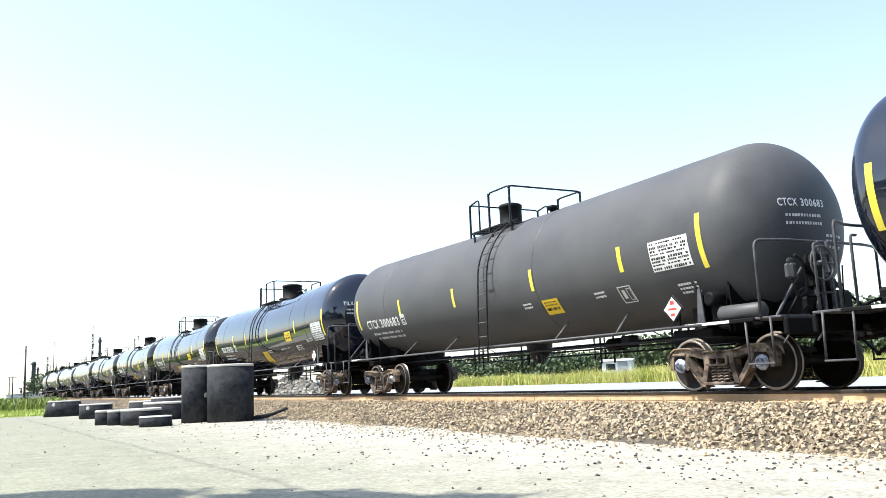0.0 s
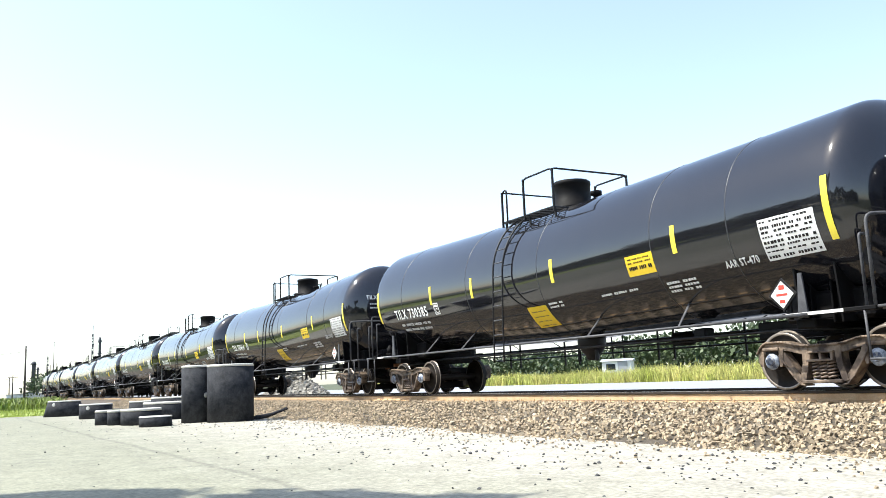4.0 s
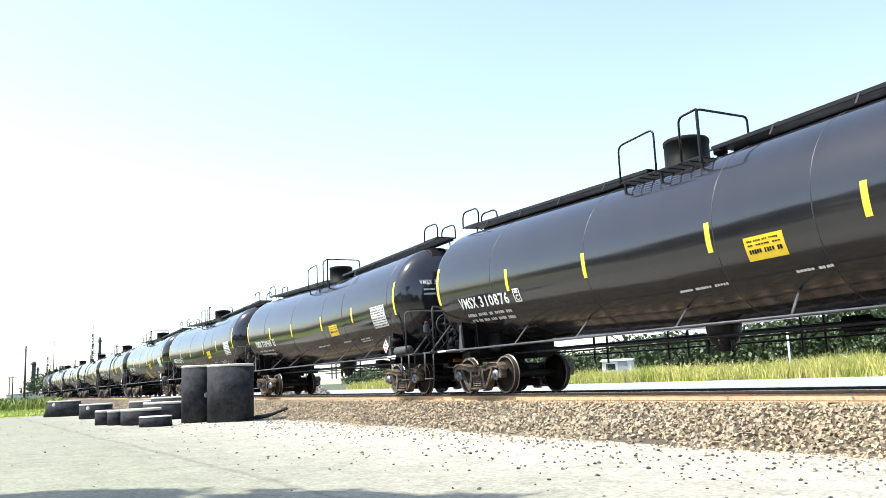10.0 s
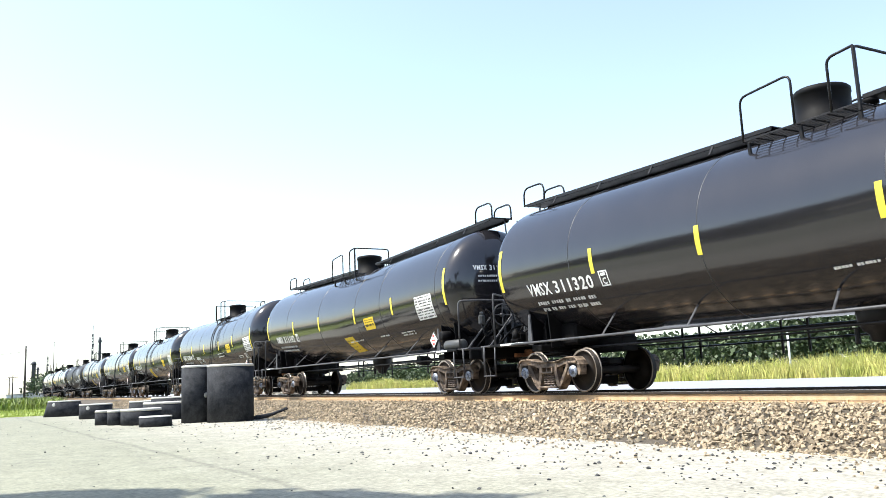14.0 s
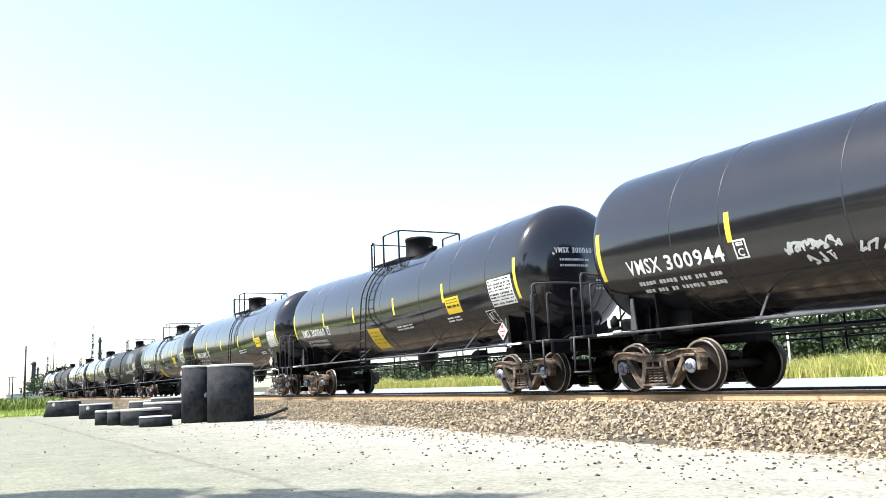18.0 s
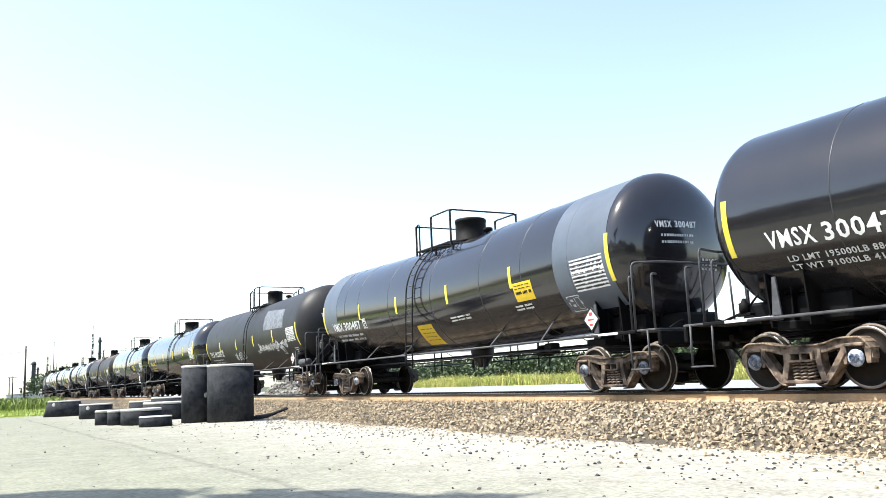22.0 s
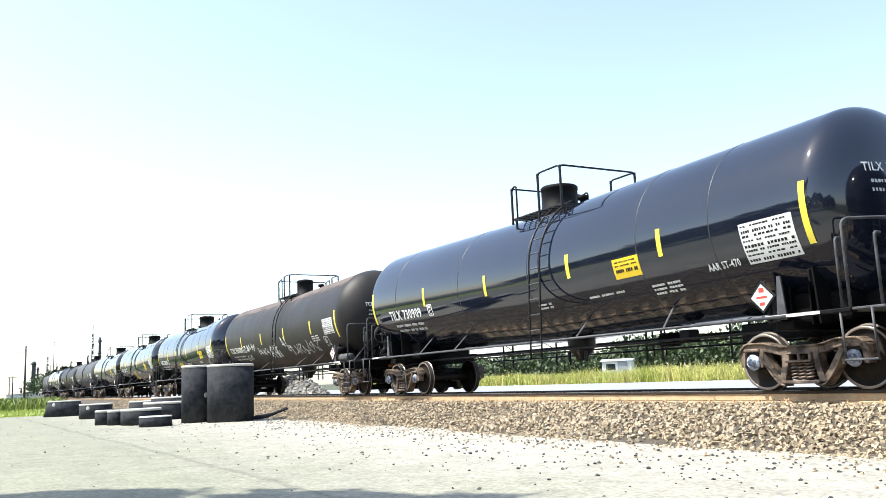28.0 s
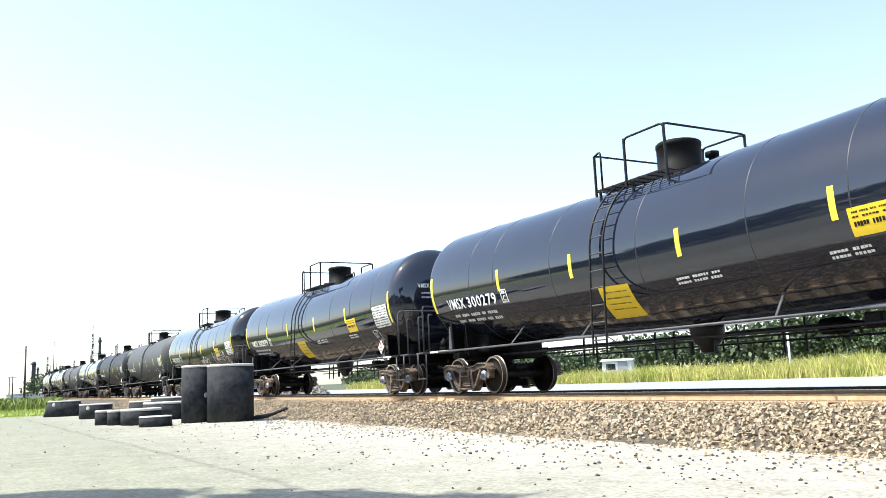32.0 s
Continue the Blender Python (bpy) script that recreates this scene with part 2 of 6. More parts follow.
# ---------- mesh code ----------
class Geo:
    """Vertices and faces of one mesh, gathered piece by piece."""

    def __init__(self):
        self.v, self.f, self.s = [], [], []

    def add(self, verts, faces, smooth=False):
        o = len(self.v)
        self.v += [tuple(p) for p in verts]
        self.f += [tuple(i + o for i in f) for f in faces]
        self.s += [smooth] * len(faces)
        return self

    def box(self, c, s, c0=0.012, turn=None):
        """A chamfered box: centre, size, chamfer."""
        h = [k / 2 for k in s]
        c0 = min(c0, min(h) * 0.6)
        idx, vs = {}, []
        for sx in (-1, 1):
            for sy in (-1, 1):
                for sz in (-1, 1):
                    for ax in range(3):
                        p = [sx * (h[0] - c0), sy * (h[1] - c0), sz * (h[2] - c0)]
                        p[ax] = (sx, sy, sz)[ax] * h[ax]
                        idx[sx, sy, sz, ax] = len(vs)
                        vs.append(Vector(p))
        fs = []
        for ax in range(3):
            o1, o2 = (ax + 1) % 3, (ax + 2) % 3
            for sg in (-1, 1):
                loop = []
                for a, b in ((-1, -1), (1, -1), (1, 1), (-1, 1)):
                    k = [0, 0, 0]
                    k[ax], k[o1], k[o2] = sg, a, b
                    loop.append(idx[k[0], k[1], k[2], ax])
                fs.append(loop if sg > 0 else loop[::-1])
            for a in (-1, 1):
                for b in (-1, 1):
                    k0, k1 = [0, 0, 0], [0, 0, 0]
                    k0[o1] = k1[o1] = a
                    k0[o2] = k1[o2] = b
                    k0[ax], k1[ax] = -1, 1
                    q = [idx[k0[0], k0[1], k0[2], o1], idx[k1[0], k1[1], k1[2], o1], idx[k1[0], k1[1], k1[2], o2], idx[k0[0], k0[1], k0[2], o2]]
                    fs.append(q if a * b < 0 else q[::-1])
        for sx in (-1, 1):
            for sy in (-1, 1):
                for sz in (-1, 1):
                    t = [idx[sx, sy, sz, 0], idx[sx, sy, sz, 1], idx[sx, sy, sz, 2]]
                    fs.append(t if sx * sy * sz > 0 else t[::-1])
        m = turn if turn is not None else Matrix.Identity(3)
        c = Vector(c)
        return self.add([m @ p + c for p in vs], fs)

    def bar(self, a, b, w, d, up=(0, 0, 1)):
        """A square bar from a to b: w wide, d deep along up."""
        a, b = Vector(a), Vector(b)
        x = (b - a).normalized()
        y = Vector(up).cross(x).normalized()
        z = x.cross(y)
        m = Matrix((x, y, z)).transposed()
        return self.box((a + b) / 2, ((b - a).length, w, d), 0.008, m)

    def tube(self, pts, r, n=7, closed=False):
        pts = [Vector(p) for p in pts]
        k = len(pts)
        rings = []
        prev = None
        for i, p in enumerate(pts):
            if closed:
                t = (pts[(i + 1) % k] - pts[i - 1]).normalized()
            else:
                t = (pts[min(i + 1, k - 1)] - pts[max(i - 1, 0)]).normalized()
            ref = prev if prev is not None else (Vector((0, 0, 1)) if abs(t.z) < 0.9 else Vector((1, 0, 0)))
            u = (ref - t * ref.dot(t)).normalized()
            prev = u
            w = t.cross(u)
            rr = r[i] if isinstance(r, (list, tuple)) else r
            rings.append([p + (u * math.cos(2 * math.pi * j / n) + w * math.sin(2 * math.pi * j / n)) * rr for j in range(n)])
        vs = [v for ring in rings for v in ring]
        fs = []
        for i in range(k if closed else k - 1):
            a, b = i * n, ((i + 1) % k) * n
            fs += [(a + j, a + (j + 1) % n, b + (j + 1) % n, b + j) for j in range(n)]
        self.add(vs, fs, True)
        if not closed:
            o = len(self.v) - len(vs)
            self.f += [tuple(o + j for j in range(n))[::-1], tuple(o + (k - 1) * n + j for j in range(n))]
            self.s += [False, False]
        return self

    def lathe(self, prof, n=32, origin=(0, 0, 0), axis="z", smooth=True, close=False):
        """A profile of (along, radius) turned round an axis."""
        vs, fs = [], []
        for a, r in prof:
            for j in range(n):
                c, s = math.cos(2 * math.pi * j / n) * r, math.sin(2 * math.pi * j / n) * r
                p = {"z": (c, s, a), "x": (a, c, s), "y": (s, a, c)}[axis]
                vs.append((p[0] + origin[0], p[1] + origin[1], p[2] + origin[2]))
        k = len(prof)
        for i in range(k if close else k - 1):
            a, b = i * n, ((i + 1) % k) * n
            fs += [(a + j, a + (j + 1) % n, b + (j + 1) % n, b + j) for j in range(n)]
        self.add(vs, fs, smooth)
        if not close:
            o = len(self.v) - len(vs)
            if prof[0][1] > 1e-4:
                self.f.append(tuple(o + j for j in range(n))[::-1])
                self.s.append(False)
            if prof[-1][1] > 1e-4:
                self.f.append(tuple(o + (k - 1) * n + j for j in range(n)))
                self.s.append(False)
        return self

    def plate(self, pts, y0, y1):
        """A flat outline of (x, z), extruded from y0 to y1."""
        k = len(pts)
        vs = [(x, y0, z) for x, z in pts] + [(x, y1, z) for x, z in pts]
        fs = [tuple(range(k)), tuple(range(k, 2 * k))[::-1]]
        fs += [(i, k + i, k + (i + 1) % k, (i + 1) % k) for i in range(k)]
        return self.add(vs, fs)

    def mesh(self, name, mat):
        me = bpy.data.meshes.new(name)
        me.from_pydata(self.v, [], self.f)
        me.polygons.foreach_set("use_smooth", self.s)
        for mm in (mat if isinstance(mat, (list, tuple)) else [mat]):
            me.materials.append(mm)
        me.update()
        return me


def rounded(pts, r=0.12, n=4):
    """A polyline with its inner corners rounded."""
    pts = [Vector(p) for p in pts]
    out = [pts[0]]
    for a, b, c in zip(pts, pts[1:], pts[2:]):
        d1, d2 = (a - b), (c - b)
        k = min(r, d1.length / 2, d2.length / 2)
        p, q = b + d1.normalized() * k, b + d2.normalized() * k
        for i in range(n + 1):
            t = i / n
            out.append(p * (1 - t) ** 2 + b * 2 * t * (1 - t) + q * t ** 2)
    return out + [pts[-1]]


CACHE = {}


def part(name, geo, mat, parent, label="", key=None, kind=""):
    """One mesh object under a thing or under a part. key: meshes that are alike are shared."""
    if key is not None and key in CACHE:
        me = CACHE[key]
    else:
        me = (geo() if callable(geo) else geo).mesh(name, mat)
        if key is not None:
            CACHE[key] = me
    ob = new(name, me)
    ob.parent = parent
    if label or kind:
        tagged(ob, label, kind=kind)
    return ob


def raw_mesh(name, verts, faces, mat, smooth=False):
    """A large mesh from arrays: faces all with the same number of corners."""
    me = bpy.data.meshes.new(name)
    nf, k = faces.shape
    me.vertices.add(len(verts))
    me.vertices.foreach_set("co", np.asarray(verts, np.float32).ravel())
    me.loops.add(nf * k)
    me.loops.foreach_set("vertex_index", np.asarray(faces, np.int32).ravel())
    me.polygons.add(nf)
    me.polygons.foreach_set("loop_start", np.arange(0, nf * k, k, dtype=np.int32))
    me.polygons.foreach_set("use_smooth", np.full(nf, smooth))
    me.update(calc_edges=True)
    me.validate()
    me.materials.append(mat)
    return me


# ---------- the track's line ----------
LINE = []
px_, py_, turn_ = -60.0, 0.0, 0.0
for step_ in range(0, 520):
    s_ = -60.0 - step_
    LINE.append((s_, px_, py_, turn_))
    turn_ += -3.16e-4 if s_ > -150 else (1 / 250.0 if s_ > -260 else 0.0)
    px_ -= math.cos(turn_)
    py_ += math.sin(turn_)


def on_track(s):
    """Place and heading (degrees) of the track at s metres along it; straight past s = -60."""
    if s >= -60:
        return s, 0.0, 0.0
    k = min(int(-60 - s), len(LINE) - 2)
    f = -60 - s - k
    a, b = LINE[k], LINE[k + 1]
    return a[1] + (b[1] - a[1]) * f, a[2] + (b[2] - a[2]) * f, -math.degrees(a[3] + (b[3] - a[3]) * f)


GROUND = -0.55
rng = np.random.default_rng(7)


def sheet(name, x0, x1, y0, y1, z, mat, nx=2, ny=2, rough=0.0):
    g = Geo()
    xs, ys = np.linspace(x0, x1, nx), np.linspace(y0, y1, ny)
    vs = [(x, y, z + rough * noise.noise((x * 0.35, y * 0.35, 3.0))) for y in ys for x in xs]
    fs = [(j * nx + i, j * nx + i + 1, (j + 1) * nx + i + 1, (j + 1) * nx + i) for j in range(ny - 1) for i in range(nx - 1)]
    g.add(vs, fs, True)
    return new(name, g.mesh(name, mat))


ground = tagged(sheet("ground", -2500, 2500, -2500, 2500, GROUND - 0.05, EARTH), "flat grassy earth reaching the horizon", "ground", kind="structure")
lot = tagged(sheet("pavement", -47, 14, -34, -3.2, GROUND, LOT, 90, 50, 0.02), "pale crushed limestone yard surface", "yard surface", kind="structure")
verge = tagged(sheet("verge", -71, -46.5, -60, -7.0, GROUND - 0.03, MOWN, 20, 30, 0.03), "short mown grass verge beyond the yard", "grass verge", kind="structure")
road = tagged(sheet("road", -600, 200, 2.6, 38.6, GROUND - 0.046, ROAD), "pale gravel service road beside the track", "road", kind="structure")


# ballast embankment: a section swept along the track, coloured dark as shade between the stones
def sweep(name, section, mat, s0=60.0, s1=-420.0, closed=False):
    g = Geo()
    ss = list(np.arange(s0, -60, -6.0)) + list(np.arange(-60, s1, -6.0))
    k = len(section)
    vs, fs = [], []
    for s in ss:
        x, y, h = on_track(s)
        a = math.radians(h)
        for u, z in section:
            vs.append((x - math.sin(a) * u, y + math.cos(a) * u, z))
    for i in range(len(ss) - 1):
        for j in range(k if closed else k - 1):
            q = (i * k + j, i * k + (j + 1) % k, (i + 1) * k + (j + 1) % k, (i + 1) * k + j)
            fs.append(q)
    g.add(vs, fs)
    return new(name, g.mesh(name, mat))


bed = tagged(sweep("ballast_bed", [(-4.6, GROUND - 0.06), (-4.0, GROUND + 0.005), (-1.75, -0.235), (-1.3, -0.215), (1.3, -0.215), (1.75, -0.235), (3.2, GROUND - 0.06)], SHADED_BED), "low embankment of crushed stone under the track", "ballast", kind="structure")
RAIL_SEC = [(-0.070, -0.180), (-0.070, -0.168), (-0.012, -0.150), (-0.009, -0.050), (-0.034, -0.040), (-0.036, -0.008), (0.036, -0.008), (0.034, -0.040), (0.009, -0.050), (0.012, -0.150), (0.070, -0.168), (0.070, -0.180)]
HEAD_SEC = [(-0.030, -0.002), (-0.027, 0.001), (0.027, 0.001), (0.030, -0.002)]
EDGE_SEC = [(-0.013, -0.052), (-0.038, -0.042), (-0.040, -0.009), (-0.029, -0.001), (0.029, -0.001), (0.040, -0.009), (0.038, -0.042), (0.013, -0.052)]
for side, nm in ((-0.752, "rail"), (0.752, "rail")):
    r_ = tagged(sweep(nm, [(side + u, z) for u, z in RAIL_SEC], RAIL_SIDE), "steel rail with rusty web", "rail", group="rails of the track", kind="structure")
    h_ = sweep("rail_head", [(side + u, z) for u, z in HEAD_SEC], RAIL_HEAD)
    h_.parent = r_
    tagged(h_, "polished running surface")
    # flank strip over the rail head, coloured dark partly for the train's shade
    e_ = sweep("head_flank", [(side + u, z) for u, z in EDGE_SEC], RAIL_DARK)
    e_.parent = r_
    tagged(e_, "dark flank of the rail head, with shade in its colour")

# ---------- ballast stones ----------
CUBE_V = np.array([(x, y, z) for x in (-1, 1) for y in (-1, 1) for z in (-1, 1)], float)
CUBE_F = np.array([(0, 1, 3, 2), (4, 6, 7, 5), (0, 4, 5, 1), (2, 3, 7, 6), (0, 2, 6, 4), (1, 5, 7, 3)])


def stones(name, places, sizes, mat, flat=0.75):
    """Many uneven stones as one mesh, each turned at random."""
    n = len(places)
    shape = CUBE_V[None] * rng.uniform(0.35, 1.0, (n, 8, 3)) * (sizes[:, None, None] * np.array((0.60, 0.48, 0.42)) * rng.uniform(0.75, 1.25, (n, 1, 3)))
    q = rng.normal(0, 1, (n, 4))
    q /= np.linalg.norm(q, axis=1)[:, None]
    w, x, y, z = q.T
    m = np.stack([1 - 2 * (y * y + z * z), 2 * (x * y - z * w), 2 * (x * z + y * w), 2 * (x * y + z * w), 1 - 2 * (x * x + z * z), 2 * (y * z - x * w), 2 * (x * z - y * w), 2 * (y * z + x * w), 1 - 2 * (x * x + y * y)], 1).reshape(n, 3, 3)
    v = np.einsum("nij,nkj->nki", m, shape)
    v[..., 2] *= flat
    v = v + places[:, None]
    f = CUBE_F[None] + (np.arange(n) * 8)[:, None, None]
    return raw_mesh(name, v.reshape(-1, 3), f.reshape(-1, 4), mat)


def bed_height(y):
    return np.interp(np.abs(y), (0, 0.95, 1.2, 1.75, 3.9, 4.6), (-0.235, -0.235, -0.215, -0.235, GROUND + 0.02, GROUND - 0.06))


def ballast_places(n, x0, x1, power):
    x = x1 - (x1 - x0) * rng.uniform(0, 1, n) ** power
    y = -rng.uniform(0.9, 4.6, n)
    edge = 4.22 + 0.25 * np.sin(x * 0.9) + 0.15 * np.sin(x * 2.3)
    keep = -y < edge + rng.normal(0, 0.10, n)
    x, y = x[keep], y[keep]
    return np.stack([x, y, bed_height(y) + rng.uniform(0.0, 1.0, len(x)) * np.clip((4.4 + y) * 0.06, 0.004, 0.042)], 1)


pl = ballast_places(43000, -75, 2, 1.8)
tagged(new("ballast_stones", stones("ballast_stones", pl, rng.uniform(0.034, 0.068, len(pl)), BALLAST, 0.95)), "tan and grey crushed ballast stones beside the rail", "ballast stones", kind="stuff")
inner = np.stack([rng.uniform(-50, 2, 7000), rng.uniform(-0.65, 0.65, 7000), rng.uniform(-0.22, -0.2, 7000)], 1)
tagged(new("ballast_infill", stones("ballast_infill", inner, rng.uniform(0.035, 0.07, 7000), BALLAST)), "crushed ballast between the rails", "ballast stones", kind="stuff")

# loose pebbles on the yard
n_ = 1500
px2 = rng.uniform(-34, 4, n_)
py2 = -4.35 - np.abs(rng.gamma(1.5, 1.25, n_))
pz2 = np.full(n_, GROUND + 0.008)
tagged(new("loose_pebbles", stones("loose_pebbles", np.stack([px2, py2, pz2], 1), rng.uniform(0.018, 0.048, n_) * rng.uniform(0.5, 1.1, n_), PEBBLE, 0.6)), "dark loose pebbles strewn over the pale yard", "pebbles", kind="stuff")
n_ = 1000
far_ = np.stack([rng.uniform(-32, 3, n_), -4.1 - np.abs(rng.gamma(1.0, 0.4, n_)), np.full(n_, GROUND + 0.008)], 1)
tagged(new("strewn_ballast", stones("strewn_ballast", far_, rng.uniform(0.02, 0.045, n_), BALLAST)), "small tan stones spilled along the ballast edge", "ballast stones", kind="stuff")

# single stones on the shoulder nearest the yard, on a few shared shapes
STONE_MESHES = [stones("stone", np.zeros((1, 3)), np.array([1.0]), BALLAST_ONE, 0.9) for _ in range(10)]
for i in range(300):
    sx_, sy_ = rng.uniform(-15.0, -7.5), -rng.uniform(1.9, 4.3)
    st = new("stone", STONE_MESHES[i % 10])
    st.parent = bed
    st.matrix_local = pose(sx_, sy_, float(bed_height(np.array(sy_))) + rng.uniform(0.02, 0.04), rng.uniform(0, 80), rng.uniform(0, 80), rng.uniform(0, 80)) @ Matrix.Scale(rng.uniform(0.05, 0.085), 4)
# ---------- tank cars ----------
def make_type(**k):
    d = dict(R=1.525, zc=2.65, slope=0.02, half=7.70, head=0.74, power=2.15, end=9.12, strips=(-4.4, -2.25, 1.06, 4.66), strip_half=7.72, tops=(8.9, -26.5), marks=(4.5, -14.0), ladder=-0.55, platform=(-1.25, 0.75), dome=0.06, dome_r=0.43, walkway=False, truck=(6.82, 7.05), air=False, brake=False, base="A", gap=0.92, yp=None, lines=None, px=None, box=None)
    d.update(k)
    return d


V_TYPE = dict(base="V", half=7.66, strip_half=7.65, end=9.07)
O_TYPE = dict(base="O", truck=(6.75, 7.10), half=7.42, strip_half=7.32, head=0.95, power=2.0, tops=(5.6, -29.7), marks=(0.0, -18.0), dome_r=0.34, slope=0.012, air=True, brake=True, end=9.05)
TYPES = {
    "A": make_type(strips=(-4.35, -2.2, 1.12, 4.70), ladder=-0.75, platform=(-1.3, 0.76)),
    "A2": make_type(strips=(-4.37, -1.19, 2.05, 4.72), ladder=1.08, platform=(-0.5, 1.42), gap=1.08, dome=-0.05),
    "V": make_type(**V_TYPE, strips=(-4.52, -1.80, 1.24, 4.24), ladder=-0.62, platform=(-1.2, 0.82), dome=0.1),
    "V2": make_type(**V_TYPE, strips=(-4.43, -1.37, 1.87, 4.53), ladder=1.05, platform=(-0.5, 1.42), gap=1.08, dome=-0.05, yp=(3.28, 4.0, -7.0, -22.5), lines=((1.46, 2.66, -19.5, 1), (1.50, 2.60, -25.5, 1), (4.95, 5.6, -33.0, 2))),
    "V4": make_type(**V_TYPE, strips=(-4.43, -1.37, 1.87, 4.53), ladder=1.05, platform=(-0.5, 1.42), gap=1.08, dome=-0.05, yp=(4.66, 5.40, -8.0, -23.5), lines=((1.80, 3.0, -21.5, 1), (1.84, 2.95, -25.5, 1), (4.95, 5.6, -33.0, 2))),
    "W": make_type(base="W", half=7.71, head=0.80, truck=(6.69, 7.16), strips=(-4.44, -1.62, 1.66, 4.50), tops=(17.5, -19.0), marks=(3.0, -15.8), ladder=None, platform=(-0.86, 1.24), dome=-0.1, walkway=True, air=True, brake=True),
    "W2": make_type(base="W", half=7.71, head=0.80, truck=(6.69, 7.16), strips=(-4.44, -1.62, 1.66, 4.50), tops=(17.5, -19.0), marks=(3.0, -15.8), ladder=None, platform=(-1.30, 0.78), dome=-0.40, walkway=True, air=True, brake=True),
    "V3": make_type(**V_TYPE, strips=(-4.40, -1.65, 1.38, 4.40), ladder=-0.62, platform=(-1.2, 0.82), dome=0.1, yp=(4.60, 5.32, -9.5, -25.0)),
    "O": make_type(**{**O_TYPE, "half": 7.45, "head": 1.02, "tops": (8.6, -26.7), "dome_r": 0.29}, strips=(-4.27, -1.11, 2.38, 5.30), ladder=0.60, platform=(-0.8, 1.05), dome=-0.52),
    "O2": make_type(**{**O_TYPE, "half": 7.30, "head": 0.96, "tops": (2.5, -32.0)}, px=6.88, strips=(-4.51, -1.44, 1.44, 4.30), ladder=0.74, platform=(-0.44, 1.02), gap=0.70, dome=0.0),
    "O3": make_type(**O_TYPE, px=7.0, box=(5.85, 6.25, -25, -39), lines=((4.75, 5.45, -21.0, 3), (1.81, 2.2, -27, 2)), strips=(-4.63, -1.45, 1.67, 4.81), ladder=0.97, platform=(-0.21, 1.24), gap=0.73, dome=0.1),
    "N": make_type(base="N", half=7.56, strip_half=7.42, head=0.94, power=2.4, strips=(-4.50, -1.62, 1.62, 4.63), tops=(12.9, -23.8), marks=(7.0, -11.8), ladder=1.0, platform=(-0.11, 1.31), gap=0.73, dome=0.1, air=True, brake=True, end=9.0),
}


def surf(k, x, deg, off=0.0):
    a = math.radians(deg)
    return (x, -(k["R"] + off) * math.cos(a), k["zc"] + k["slope"] * abs(x) + (k["R"] + off) * math.sin(a))


def shell_geo(k):
    g = Geo()
    n = 72
    h, R = k["half"], k["R"]
    xs = [(x, 1.0) for x in np.linspace(0, h, 15)]
    for a in np.linspace(0, math.pi / 2, 20)[1:-1]:
        xs.append((h + k["head"] * math.sin(a), math.cos(a) ** (2 / k["power"])))
    rings = [(-x, r) for x, r in xs[::-1]] + xs[1:]
    vs, fs = [], []
    for x, r in rings:
        zz = k["zc"] + k["slope"] * abs(x)
        vs += [(x, R * r * math.cos(2 * math.pi * j / n), zz + R * r * math.sin(2 * math.pi * j / n)) for j in range(n)]
    for i in range(len(rings) - 1):
        fs += [(i * n + j, (i + 1) * n + j, (i + 1) * n + (j + 1) % n, i * n + (j + 1) % n)[::-1] for j in range(n)]
    vs += [(-h - k["head"], 0, k["zc"] + k["slope"] * h), (h + k["head"], 0, k["zc"] + k["slope"] * h)]
    a, b = len(vs) - 2, len(vs) - 1
    fs += [(a, j, (j + 1) % n)[::-1] for j in range(n)]
    o = (len(rings) - 1) * n
    fs += [(b, o + (j + 1) % n, o + j)[::-1] for j in range(n)]
    return g.add(vs, fs, True)


def patch_geo(k, corners, off=0.005, nu=2, nv=8):
    """A curved patch on the shell between four corners of (x, degrees): top left, top right, bottom right, bottom left."""
    g = Geo()
    (a, b, c, d) = corners
    vs = []
    for j in range(nv + 1):
        v = j / nv
        for i in range(nu + 1):
            u = i / nu
            x = (a[0] * (1 - u) + b[0] * u) * (1 - v) + (d[0] * (1 - u) + c[0] * u) * v
            t = (a[1] * (1 - u) + b[1] * u) * (1 - v) + (d[1] * (1 - u) + c[1] * u) * v
            vs.append(surf(k, x, t, off))
    w = nu + 1
    fs = [(j * w + i, (j + 1) * w + i, (j + 1) * w + i + 1, j * w + i + 1) for j in range(nv) for i in range(nu)]
    return g.add(vs, fs, True)


def rect(x0, x1, t0, t1):
    return ((x0, t0), (x1, t0), (x1, t1), (x0, t1))


TEXTS = {}


def letters(text):
    """Outline faces of a line of the built-in font, one unit high."""
    if text not in TEXTS:
        cu = bpy.data.curves.new("lettering", "FONT")
        cu.body = text
        cu.resolution_u = 2
        cu.offset = 0.022
        cu.space_character = 1.12
        ob = bpy.data.objects.new("lettering", cu)
        scene.collection.objects.link(ob)
        dg = bpy.context.evaluated_depsgraph_get()
        me = bpy.data.meshes.new_from_object(ob.evaluated_get(dg))
        vs = [tuple(v.co) for v in me.vertices]
        fs = [tuple(p.vertices) for p in me.polygons]
        bpy.data.objects.remove(ob)
        bpy.data.curves.remove(cu)
        bpy.data.meshes.remove(me)
        TEXTS[text] = (vs, fs)
    return TEXTS[text]


